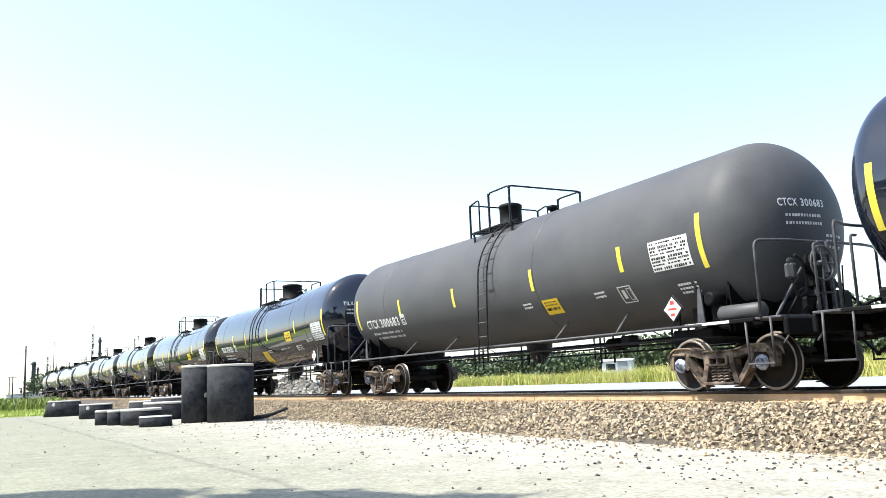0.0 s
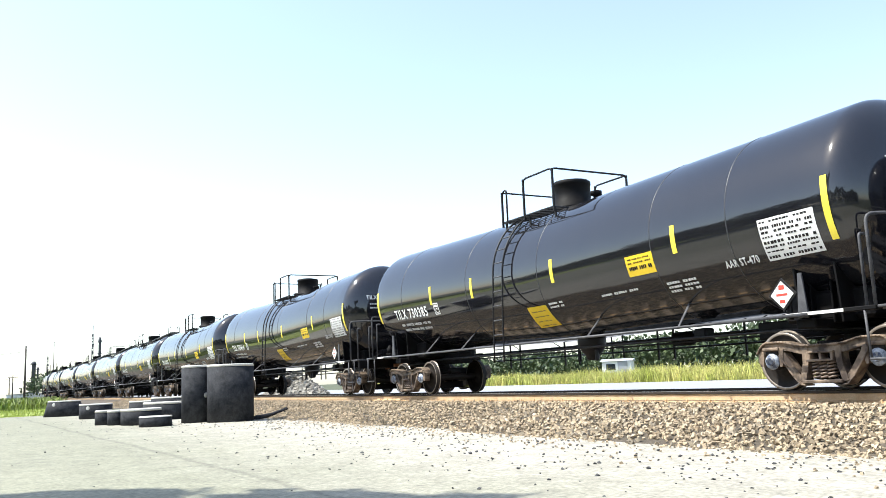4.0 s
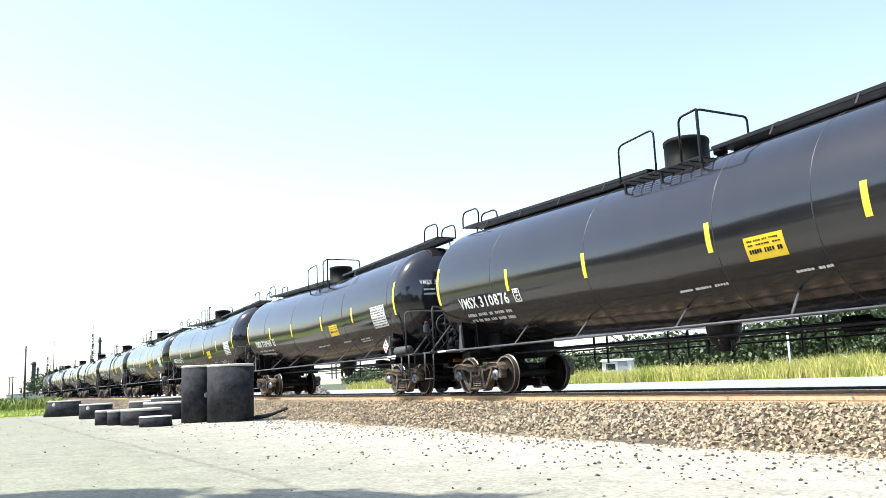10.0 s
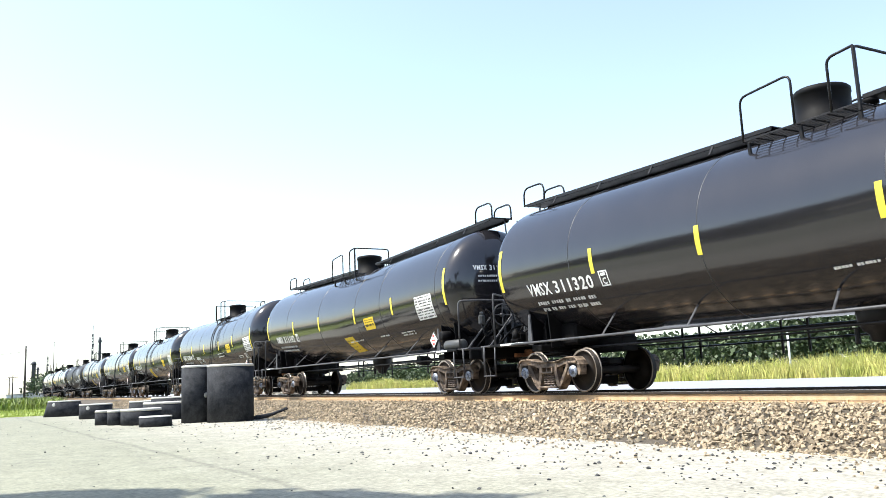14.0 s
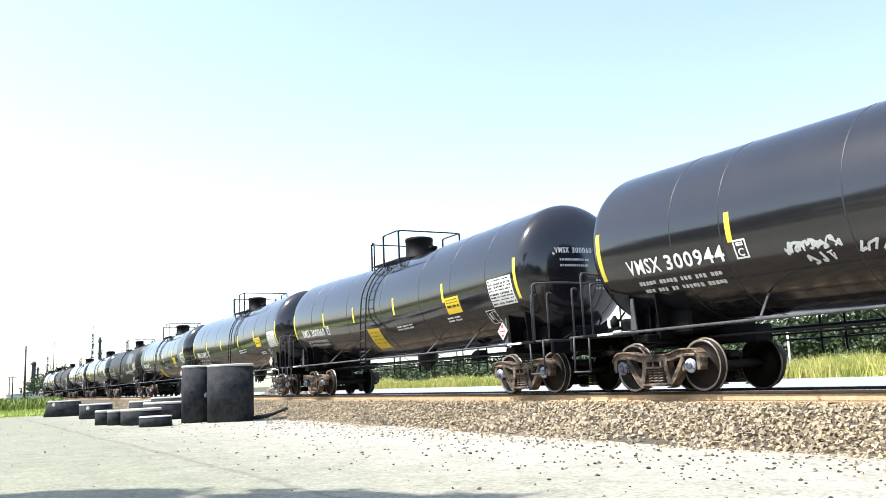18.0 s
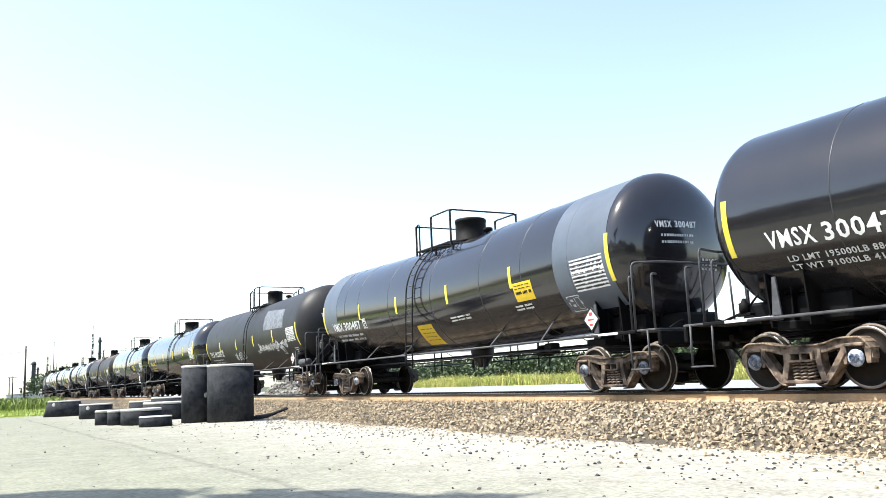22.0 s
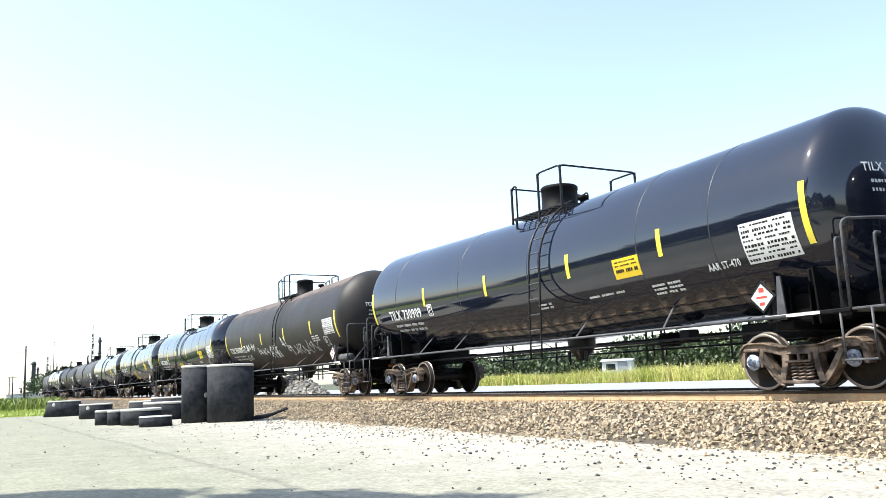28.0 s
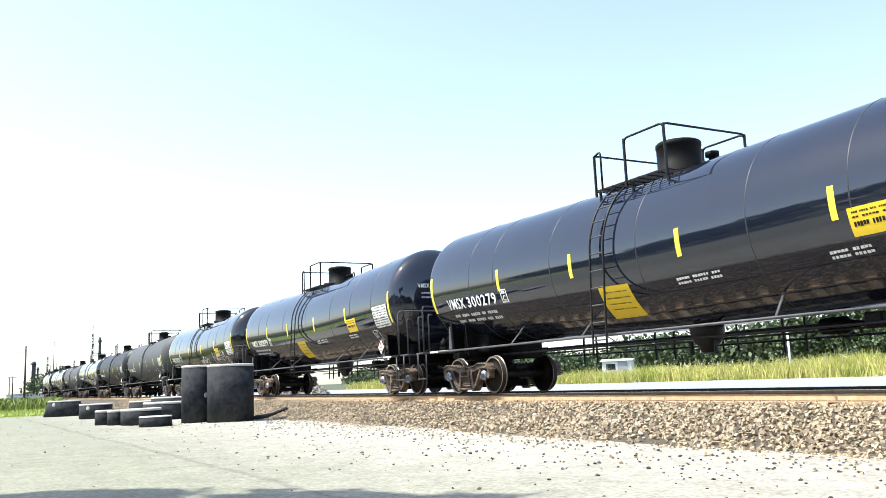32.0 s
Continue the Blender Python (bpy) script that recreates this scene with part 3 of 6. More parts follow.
def text_on_shell(k, text, x0, x1, t0, height, off=0.011):
    """Lettering wrapped on the near side: from x0 to x1, base line at t0 degrees."""
    vs, fs = letters(text)
    u0, u1 = min(v[0] for v in vs), max(v[0] for v in vs)
    top = max(v[1] for v in vs)
    g = Geo()
    out = [surf(k, x0 + (v[0] - u0) / (u1 - u0) * (x1 - x0), t0 + math.degrees(v[1] / top * height / k["R"]), off) for v in vs]
    return g.add(out, fs)


def head_x(k, y, z):
    """The front head's surface over the point (y, z)."""
    r = math.hypot(y, z - k["zc"] - k["slope"] * k["half"]) / k["R"]
    return k["half"] + k["head"] * math.sqrt(max(1 - r ** k["power"], 0.0)) + 0.008


def text_on_head(k, text, y0, y1, z0, height):
    vs, fs = letters(text)
    u0, u1 = min(v[0] for v in vs), max(v[0] for v in vs)
    top = max(v[1] for v in vs)
    out = []
    for v in vs:
        y, z = y0 + (v[0] - u0) / (u1 - u0) * (y1 - y0), z0 + v[1] / top * height
        out.append((head_x(k, y, z), y, z))
    return Geo().add(out, fs)


def bars_on_shell(k, x0, x1, t, h, count, seed, off=0.006):
    """Writing too small to read: a row of short plain bars, set in words."""
    g = Geo()
    r = random.Random(seed)
    x = x0
    step = (x1 - x0) / count
    word = r.randint(2, 6)
    for i in range(count):
        w = step * r.uniform(0.62, 0.90)
        hh = h * r.uniform(0.80, 1.0)
        word -= 1
        if count < 6 or word >= 0:
            p = patch_geo(k, rect(x, x + w, t, t - math.degrees(hh / k["R"])), off, 1, 1)
            g.add(p.v, p.f)
        else:
            word = r.randint(2, 6)
        x += step
    return g


def bars_on_head(k, y0, y1, z, h, count, seed):
    g = Geo()
    r = random.Random(seed)
    step = (y1 - y0) / count
    for i in range(count):
        a = y0 + i * step
        b = a + step * r.uniform(0.5, 0.85)
        g.add([(head_x(k, y, zz), y, zz) for y, zz in ((a, z), (b, z), (b, z + h), (a, z + h))], [(0, 1, 2, 3)])
    return g


def ladder_geo(k, xl):
    """Side ladder: two stiles that follow the tank down from the platform, then hang straight, with rungs."""
    line = [surf(k, xl, a, 0.13) for a in range(66, -6, -6)]
    y_end = line[-1][1] - 0.02
    for z in (2.1, 1.5, 1.1, 0.72):
        line.append((xl, y_end - (2.4 - z) * 0.03, z))
    return line


def along(line, d):
    """The point d metres along a polyline."""
    for a, b in zip(line, line[1:]):
        l = (Vector(b) - Vector(a)).length
        if d <= l:
            return Vector(a).lerp(Vector(b), d / l)
        d -= l
    return None


def spring_geo(x, y):
    g = Geo()
    pts = [(x + 0.060 * math.cos(a), y + 0.060 * math.sin(a), 0.165 + 0.25 * a / (2 * math.pi * 5)) for a in np.linspace(0, 2 * math.pi * 5, 51)]
    return g.tube(pts, 0.017, 5)


def wheelset_geo():
    """Axle and two flanged wheels, round the y axis at the origin."""
    g = Geo()
    for sg in (-1, 1):
        p = [(-0.07, 0.10), (-0.07, 0.20), (-0.022, 0.24), (-0.012, 0.37), (-0.050, 0.408), (-0.06, 0.448), (0.045, 0.458), (0.052, 0.485), (0.068, 0.485), (0.075, 0.45), (0.07, 0.395), (0.02, 0.36), (0.012, 0.24), (0.07, 0.20), (0.08, 0.10)]
        g.lathe([(sg * -a + sg * -0.0 , r) for a, r in p] if sg > 0 else p, 40, (0, sg * 0.755, 0), "y")
    g.lathe([(-1.0, 0.075), (-0.7, 0.085), (0.7, 0.085), (1.0, 0.075)], 14, axis="y")
    return g


def strut(g, line, wide, y0, y1):
    """A flat member of even width that follows a line of (x, z), from y0 to y1."""
    for (ax, az), (bx, bz) in zip(line, line[1:]):
        d = math.hypot(bx - ax, bz - az)
        nx, nz = -(bz - az) / d * wide / 2, (bx - ax) / d * wide / 2
        pts = [(ax + nx, az + nz), (bx + nx, bz + nz), (bx - nx, bz - nz), (ax - nx, az - nz)]
        g.plate(pts, min(y0, y1), max(y0, y1))


def frame_geo(sg):
    """Cast side frame of a truck: a top chord humped over both bearings, open windows, V-shaped diagonals and columns round the spring nest."""
    g = Geo()
    y = sg * 1.0
    ease = lambda a: a * a * (3 - 2 * a)
    xs = [1.15 * i / 20 for i in range(-20, 21)]
    hump = lambda x: 0.685 + 0.075 * ease(min(max((abs(x) - 0.30) / 0.42, 0), 1)) - 0.17 * min(max((abs(x) - 0.95) / 0.20, 0), 1) ** 2
    under = lambda x: hump(x) - 0.135 - 0.02 * ease(min(max((abs(x) - 0.5) / 0.4, 0), 1))
    for a, b in zip(xs, xs[1:]):
        g.plate([(a, hump(a)), (b, hump(b)), (b, under(b)), (a, under(a))], y - 0.075, y + 0.075)
        g.bar((a, y, hump(a) - 0.012), (b, y, hump(b) - 0.012), 0.24, 0.03)
    for sx in (-1, 1):
        m = lambda *q: [(sx * p, z) for p, z in q]
        # columns beside the springs, and the diagonal that carries the seat
        strut(g, m((0.275, 0.63), (0.285, 0.40), (0.36, 0.14)), 0.10, y - 0.085, y + 0.085)
        strut(g, m((0.36, 0.13), (0.47, 0.24), (0.70, 0.56)), 0.105, y - 0.075, y + 0.075)
        for p, q in (((0.30, 0.085), (0.40, 0.10)), ((0.40, 0.10), (0.51, 0.215)), ((0.51, 0.215), (0.745, 0.545))):
            g.bar((sx * p[0], y, p[1]), (sx * q[0], y, q[1]), 0.21, 0.026)
        # pedestal jaws round the bearing
        g.plate(m((0.66, 0.64), (0.755, 0.64), (0.745, 0.37), (0.70, 0.37))[::sx], y - 0.085, y + 0.085)
        g.plate(m((1.03, 0.62), (1.14, 0.60), (1.12, 0.38), (1.055, 0.38))[::sx], y - 0.085, y + 0.085)
        g.box((sx * 0.889, y + sg * 0.02, 0.645), (0.30, 0.20, 0.05), 0.012)
    g.box((0, y, 0.135), (0.66, 0.27, 0.05), 0.012)
    # bolster end between the columns: lips and ribs round two pockets
    o = y + sg * 0.03
    g.box((0, o, 0.445), (0.46, 0.24, 0.035), 0.008)
    g.box((0, o, 0.565), (0.44, 0.20, 0.028), 0.008)
    for x in (-0.19, 0.0, 0.19):
        g.box((x, o, 0.505), (0.045, 0.19, 0.10), 0.008)
    return g


def coupler_geo(sg, end):
    g = Geo()
    g.box((sg * (end - 0.45), 0, 0.86), (0.75, 0.13, 0.16), 0.02)
    g.box((sg * (end - 0.08), 0.06, 0.86), (0.26, 0.20, 0.27), 0.05)
    g.lathe([(-0.14, 0.05), (0.14, 0.05)], 12, (sg * (end - 0.02), -0.10, 0.86), "z")
    g.box((sg * (end + 0.02), -0.04, 0.86), (0.12, 0.20, 0.24), 0.04)
    return g


def hang(parent, name, mat, key, fn, label=""):
    return part(name, fn, mat, parent, label, key)


def build_truck(car, T, kk):
    """A two-axle truck under the car at x = T; returns its wheelsets."""
    tr = part("truck", lambda: Geo().box((0, 0, 0.60), (0.34, 1.95, 0.26), 0.03).box((0, 0, 0.78), (0.42, 0.5, 0.14), 0.02), CAST_DARK, car, "four-wheel truck with cast side frames", "truck_bolster")
    tr.location = (T, 0, 0)
    sets = []
    for sg in (-1, 1):
        hang(tr, "side_frame", CAST, ("frame", sg), lambda: frame_geo(sg), "dusty tan cast side frame")
        for sx in (-0.13, 0.0, 0.13):
            hang(tr, "spring", SPRING, ("spring", sg, sx), lambda: spring_geo(sx, sg * 1.03))
        for sx in (-0.889, 0.889):
            hang(tr, "bearing_cap", [CAST_DARK, CAP, CAP_HUB], ("cap", sg, sx), lambda: Geo().lathe([(0.93 * sg, 0.13), (1.07 * sg, 0.13), (1.10 * sg, 0.115), (1.10 * sg, 0.07), (1.15 * sg, 0.06)] if sg > 0 else [(-1.15, 0.06), (-1.10, 0.07), (-1.10, 0.115), (-1.07, 0.13), (-0.93, 0.13)], 18, (sx, 0, 0.457), "y"), "pale greasy bearing end cap")
            hang(tr, "bearing_adapter", CAST_DARK, ("adapter", sg, sx), lambda: Geo().box((sx, sg * 1.0, 0.585), (0.26, 0.16, 0.09), 0.02))
        for sx in (-0.40, 0.40):
            hang(tr, "brake_shoe", CAST_DARK, ("shoe", sg, sx), lambda: Geo().box((sx, sg * 0.76, 0.44), (0.08, 0.11, 0.28), 0.02))
    hang(tr, "brake_beam", CAST_DARK, "beam", lambda: Geo().bar((-0.36, -0.8, 0.40), (-0.36, 0.8, 0.40), 0.07, 0.07).bar((0.36, -0.8, 0.40), (0.36, 0.8, 0.40), 0.07, 0.07).bar((-0.30, -0.6, 0.24), (-0.30, 0.6, 0.24), 0.05, 0.18).bar((0.30, -0.6, 0.24), (0.30, 0.6, 0.24), 0.05, 0.18).box((-0.62, 0, 0.62), (0.70, 0.34, 0.10), 0.02).box((0.62, 0, 0.62), (0.70, 0.34, 0.10), 0.02).bar((-0.42, 0.1, 0.30), (-0.50, 0.1, 0.78), 0.06, 0.03).bar((0.42, -0.1, 0.30), (0.50, -0.1, 0.78), 0.06, 0.03))
    for sx in (-0.889, 0.889):
        ws = hang(tr, "wheelset", [WHEEL, TREAD], "wheelset", wheelset_geo, "rusty steel axle with two bright-rimmed flanged wheels")
        ws.location = (sx, 0, 0.457)
        sets.append(ws)
    return sets


WHEELSETS = []


def build_car(kind, shell_mat, mark, ink=WHITE, plain=False, extra=None, seed=1):
    """A whole tank car round an Empty on the rail at its middle; +x is the way it runs, -y its near side."""
    k = TYPES[kind]
    base = k["base"]
    h, R, end = k["half"], k["R"], k["end"]
    car = new("tank_car")
    P = lambda name, mat, key, fn, label="": part(name, fn, mat, car, label, key if key is None else (kind, *((key,) if isinstance(key, str) else key)))
    shell = part("tank_shell", lambda: shell_geo(k), shell_mat, car, "", (kind, "shell", shell_mat.name))
    # weld seams, paler than the shell to stand in for their highlights
    for x in {"A": (-6.11, -2.47, 0.60, 4.13, 5.90), "V": (-5.72, -4.60, -2.35, 0.33, 2.88, 4.68, 6.40), "W": (-5.15, -1.60, 1.78, 3.67, 7.24), "O": (-5.3, 2.47), "N": (-5.4, 3.08, 6.41)}[base]:
        part("weld_seam", lambda: Geo().lathe([(-0.014, R - 0.002), (-0.006, R + 0.005), (0.006, R + 0.005), (0.014, R - 0.002)], 72, (x, 0, k["zc"] + k["slope"] * abs(x)), "x"), SEAM, shell, "", (kind, "weld", x))
    # reflective tape
    for x in k["strips"]:
        P("reflective_strip", YELLOW, ("strip", x), lambda: patch_geo(k, rect(x - 0.055, x + 0.055, *k["marks"])))
    for sg in (-1, 1):
        x = sg * k["strip_half"]
        P("end_reflective_strip", YELLOW, ("endstrip", sg), lambda: patch_geo(k, rect(x - 0.055, x + 0.055, *k["tops"]), nv=12))
    # top fittings
    p0, p1 = k["platform"]
    top = k["zc"] + R
    zf = top - 0.13
    for sg in (-1, 1):
        def floor():
            g = Geo()
            for y in np.linspace(0.5, 1.06, 8):
                g.bar((p0, sg * y, zf), (p1, sg * y, zf), 0.014, 0.035)
            for x in np.linspace(p0, p1, 9):
                g.bar((x, sg * 0.48, zf - 0.012), (x, sg * 1.08, zf - 0.012), 0.012, 0.025)
            for x in (p0 + 0.05, (p0 + p1) / 2, p1 - 0.05):
                g.bar((x, sg * 1.0, zf - 0.02), (x, sg * 0.98, k["zc"] + math.sqrt(R * R - 0.98 ** 2) - 0.02), 0.04, 0.06, (1, 0, 0))
            return g
        P("platform_grating", BLACK, ("floor", sg), floor, "black steel grating")
    xs_posts = (p0, p0 + k["gap"], p1)
    zr = zf + 0.86
    for sg in (-1, 1):
        y = sg * 1.06
        if base == "W":
            P("rail_post", BLACK, ("wpost", sg), lambda: Geo().bar((p1, y, zf - 0.12), (p1, y, zr), 0.05, 0.045, (1, 0, 0)))
            P("platform_hoop", BLACK, ("whoop", sg), lambda: Geo().tube(rounded([(p1 - 0.45, y, zf), (p1 - 0.45, y, zr - 0.04), (p1, y, zr)], 0.12), 0.022))
            continue
        for i, x in enumerate(xs_posts):
            P("rail_post", BLACK, ("post", sg, i), lambda: Geo().bar((x, y, zf - 0.12), (x, y, zr if i else zr - 0.12), 0.05, 0.045, (1, 0, 0)))
        wh = 0.45 if base == "O" else 0.20
        P("platform_hoop", BLACK, ("backhoop", sg), lambda: Geo().tube(rounded([(p0, y, zr - 0.14), (p0 + wh, y, zr - 0.06), (p0 + wh, y, zf)], 0.11), 0.022))
        P("platform_handrail", BLACK, ("toprail", sg), lambda: Geo().tube(rounded([(xs_posts[1], y, zf + 0.02), (xs_posts[1], y, zr), (p1, y, zr), (p1, y, zf + 0.02)], 0.12), 0.022))
    yf = 0.2 if base == "W" else 1.06
    P("platform_handrail", BLACK, "cross_front", lambda: Geo().tube(rounded([(p1, -1.06, zf), (p1, -1.06, zr), (p1, yf, zr), (p1, yf, zf)], 0.10), 0.022))
    if base == "W":
        for yy in (-1.06, 1.06):
            P("platform_hoop", BLACK, ("sidehoop", yy), lambda: Geo().tube(rounded([(p0, yy, zf), (p0, yy, zr - 0.12), (p0 + 1.0, yy, zr - 0.05), (p0 + 1.0, yy, zf)], 0.14), 0.020))
    else:
        P("platform_handrail", BLACK, "cross_back", lambda: Geo().tube(rounded([(p0, -1.06, zf), (p0, -1.06, zr - 0.12), (p0, 1.06, zr - 0.12), (p0, 1.06, zf)], 0.10), 0.020))
    d0, dr = k["dome"], k["dome_r"]
    dome = P("protective_housing", FITTING, "dome", lambda: Geo().lathe([(0, dr + 0.07), (0.06, dr + 0.07), (0.07, dr), (0.56, dr), (0.57, dr + 0.012), (0.64, dr + 0.012), (0.67, dr - 0.02), (0.70, dr * 0.6), (0.71, 0.0)], 36, (d0, 0, top - 0.03), "z"), "black round valve housing")
    part("manway", lambda: Geo().lathe([(0, 0.30), (0.10, 0.30), (0.11, 0.34), (0.16, 0.34), (0.18, 0.30), (0.20, 0.0)], 28, (d0 - 0.85, 0, top - 0.03), "z").box((d0 - 0.85, 0, top + 0.19), (0.62, 0.08, 0.05), 0.01), BLACK, car, "", (kind, "manway"))
    P("relief_valve", FITTING, "valve", lambda: Geo().lathe([(0, 0.12), (0.05, 0.12), (0.06, 0.07), (0.2, 0.07), (0.21, 0.13), (0.3, 0.13), (0.32, 0.05), (0.34, 0.0)], 18, (d0 + (0.75 if base != "O" else 1.7), 0.1, top - 0.03), "z"))
    P("vent_pipe", BLACK, "ventpipe", lambda: Geo().tube(rounded([(d0 + 0.35, 0.15, top + 0.1), (d0 + 0.9, 0.15, top + 0.12), (d0 + 1.15, 0.15, top - 0.05)], 0.15), 0.05, 8))
    # side ladder
    for sg in (-1, 1):
        if k["ladder"] is None:
            continue
        def lad():
            line = ladder_geo(k, 0.0)
            g = Geo()
            return g.tube([(k["ladder"] + dx, p[1] if sg < 0 else -p[1], p[2]) for p in line], 0.022, 6)
        for dx in (-0.2, 0.2):
            P("ladder_stile", BLACK, ("stile", sg, dx), lad)
        line = ladder_geo(k, 0.0)
        for i in range(12):
            q = along(line, 0.25 + 0.33 * i)
            if q is None:
                break
            yy = q.y if sg < 0 else -q.y
            P("ladder_rung", PIPE if sg < 0 else BLACK, ("rung", sg, i), lambda: Geo().tube([(k["ladder"] - 0.21, yy, q.z), (k["ladder"] + 0.21, yy, q.z)], 0.014, 6))
    # walkway along the top, with hooped ends
    if k["walkway"]:
        zw = lambda x: k["zc"] + k["slope"] * abs(x) + R + 0.18
        for x0, x1 in ((-8.2, -0.9), (0.8, 8.2)):
            tw = P("top_walkway", BLACK, ("walk", x0), lambda: Geo().bar((x0, 0, zw(x0) + 0.03), (x1, 0, zw(x1) + 0.03), 0.56, 0.03), "black steel top walkway")
            for yy in (-0.30, 0.30):
                part("edge_bar", lambda: Geo().bar((x0, yy, zw(x0)), (x1, yy, zw(x1)), 0.03, 0.08), BLACK, tw, "", (kind, "walkedge", x0, yy))
        for x in (-7.0, -5.4, -3.8, -2.2, 2.2, 3.8, 5.4, 7.0):
            for yy in (-1, 1):
                P("walkway_bracket", BLACK, ("wb", x, yy), lambda: Geo().bar((x, yy * 0.42, zw(x) - 0.17), (x, yy * 0.30, zw(x) + 0.02), 0.05, 0.02))
        for sg in (-1, 1):
            xa, xb = sg * 7.50, sg * 8.34
            P("end_platform", BLACK, ("endplat", sg), lambda: Geo().box((sg * 7.95, 0, zw(7.95) + 0.03), (0.78, 0.64, 0.035), 0.01), "black steel end platform")
            for yy in (-0.30, 0.30):
                P("hoop_handrail", BLACK, ("hoop", sg, yy), lambda: Geo().tube(rounded([(xa, yy, zw(7.7)), (xa, yy, zw(7.7) + 0.45), (xb, yy, zw(8.2) + 0.45), (xb, yy, zw(8.2))], 0.24, 6), 0.022))
        def end_ladder(sg):
            g = Geo()
            for y in (0.12, 0.52):
                g.tube([(sg * 8.28, y, zw(8.2)), (sg * 8.42, y, 3.6), (sg * 8.5, y, 1.2)], 0.02, 6)
            for z in np.arange(1.4, 4.2, 0.33):
                g.tube([(sg * 8.42, 0.10, z), (sg * 8.42, 0.54, z)], 0.013, 5)
            return g
        for sg in (-1, 1):
            P("end_ladder", PIPE, ("endladder", sg), lambda: end_ladder(sg))
    # side rails with their stays
    for sg in (-1, 1):
        P("side_handrail", PIPE if sg < 0 else BLACK, ("siderail", sg), lambda: Geo().tube([(-7.35, sg * 1.55, 1.10), (7.25, sg * 1.55, 1.10)], 0.026, 7), "worn grey side rail" if sg < 0 else "")
        for x in {"A": (-4.68, -2.79, 2.20, 4.68), "V": (-3.95, -1.42, 3.27, 5.33), "W": (-4.22, -2.0, 0.78, 3.14, 5.4), "O": (-4.0, -1.6, 3.16, 5.08), "N": (-4.0, -1.6, 3.16, 5.08)}[base]:
            q = surf(k, x - 0.28, -51.5)
            P("rail_stay", PIPE if sg < 0 else BLACK, ("stay", sg, x), lambda: Geo().bar((x, sg * 1.55, 1.09), (q[0], -sg * q[1], q[2]), 0.04, 0.02))
        if sg > 0:
            P("side_handrail", BLACK, ("siderail2", sg), lambda: Geo().tube([(-6.0, 1.5, 0.86), (6.0, 1.5, 0.86)], 0.022, 6))
            for x in (-5.2, -4.7, -2.6, -2.0, 0.9, 1.4, 3.4, 3.9):
                P("pipe_hanger", BLACK, ("hanger", x), lambda: Geo().bar((x, 1.5, 1.3), (x, 1.5, 0.62), 0.045, 0.045, (1, 0, 0)))
    # under the tank
    P("outlet_valve", BLACK, "outlet", lambda: Geo().lathe([(0.68, 0.07), (0.70, 0.14), (0.80, 0.16), (0.86, 0.24), (0.98, 0.30), (1.10, 0.32), (1.25, 0.32)], 24, (0.42, 0, 0), "z").box((0.74, -0.15, 0.78), (0.07, 0.08, 0.24), 0.02).box((0.14, -0.15, 0.78), (0.07, 0.08, 0.24), 0.02), "black bottom outlet with skid")
    P("brake_pipe", BLACK, "brakepipe", lambda: Geo().tube([(-8.6, -0.45, 0.82), (-6, -0.5, 0.95), (6, -0.5, 0.95), (8.6, -0.45, 0.82)], 0.025, 6).tube([(-6, 0.2, 0.92), (6, 0.2, 0.92)], 0.018, 6))
    P("brake_cylinder", FITTING, "brakecyl", lambda: Geo().lathe([(2.6, 0.08), (2.65, 0.14), (3.1, 0.14), (3.15, 0.08), (3.4, 0.04)], 16, (0, 0.35, 1.0), "x"))
    P("brake_valve", FITTING, "brakevalve", lambda: Geo().box((4.1, -0.35, 1.0), (0.30, 0.26, 0.24), 0.03))
    for sg in (-1, 1):
        T = k["truck"][1] if sg > 0 else -k["truck"][0]
        P("stub_sill", FITTING, ("sill", sg), lambda: Geo().box((sg * 7.0, 0, 0.98), (3.6, 0.42, 0.30), 0.02).box((sg * (end - 0.42), 0, 0.95), (0.10, 0.62, 0.42), 0.02))
        P("body_bolster", FITTING, ("bolster", sg), lambda: Geo().box((T, 0, 0.98), (0.34, 2.7, 0.14), 0.02).box((T - 0.18, 0, 1.35), (0.03, 1.9, 0.75), 0.01).box((T + 0.18, 0, 1.35), (0.03, 1.9, 0.75), 0.01))
        P("bolster_post", PIPE, ("bpost", sg), lambda: Geo().plate([(sg * (abs(T) + 0.06) + a, b) for a, b in ((-0.09, 1.06), (0.09, 1.06), (0.03, 1.72), (-0.03, 1.72))], -1.46, -1.43))
        P("running_board", PIPE, ("board", sg), lambda: Geo().box((sg * 8.42, 0, 1.12), (0.72, 3.0, 0.04), 0.01))
        for yy in (-1.46, 1.46):
            P("side_plate", FITTING, ("sideplate", sg, yy), lambda: Geo().box((sg * 7.55, yy, 1.11), (1.5, 0.16, 0.06), 0.01))
        for j, dx in enumerate((-0.25, 0.45)):
            def web():
                zt = k["zc"] + k["slope"] * abs(T)
                arc = [(R * 0.995 * math.sin(a), zt - R * 0.995 * math.cos(a)) for a in np.linspace(0.9, -0.9, 21)]
                pts = [(-1.12, 0.98), (1.12, 0.98)] + arc
                x0, x1 = sg * (abs(T) + dx) - 0.015, sg * (abs(T) + dx) + 0.015
                n = len(pts)
                return Geo().add([(x0, y, z) for y, z in pts] + [(x1, y, z) for y, z in pts], [tuple(range(n))[::-1], tuple(range(n, 2 * n))] + [(i, (i + 1) % n, n + (i + 1) % n, n + i) for i in range(n)])
            P("bolster_web", FITTING, ("web", sg, j), web)
        P("white_edge_stripe", WHITE, ("edge", sg), lambda: Geo().box((sg * 7.35, -1.545, 1.11), (0.95, 0.006, 0.045), 0.002))
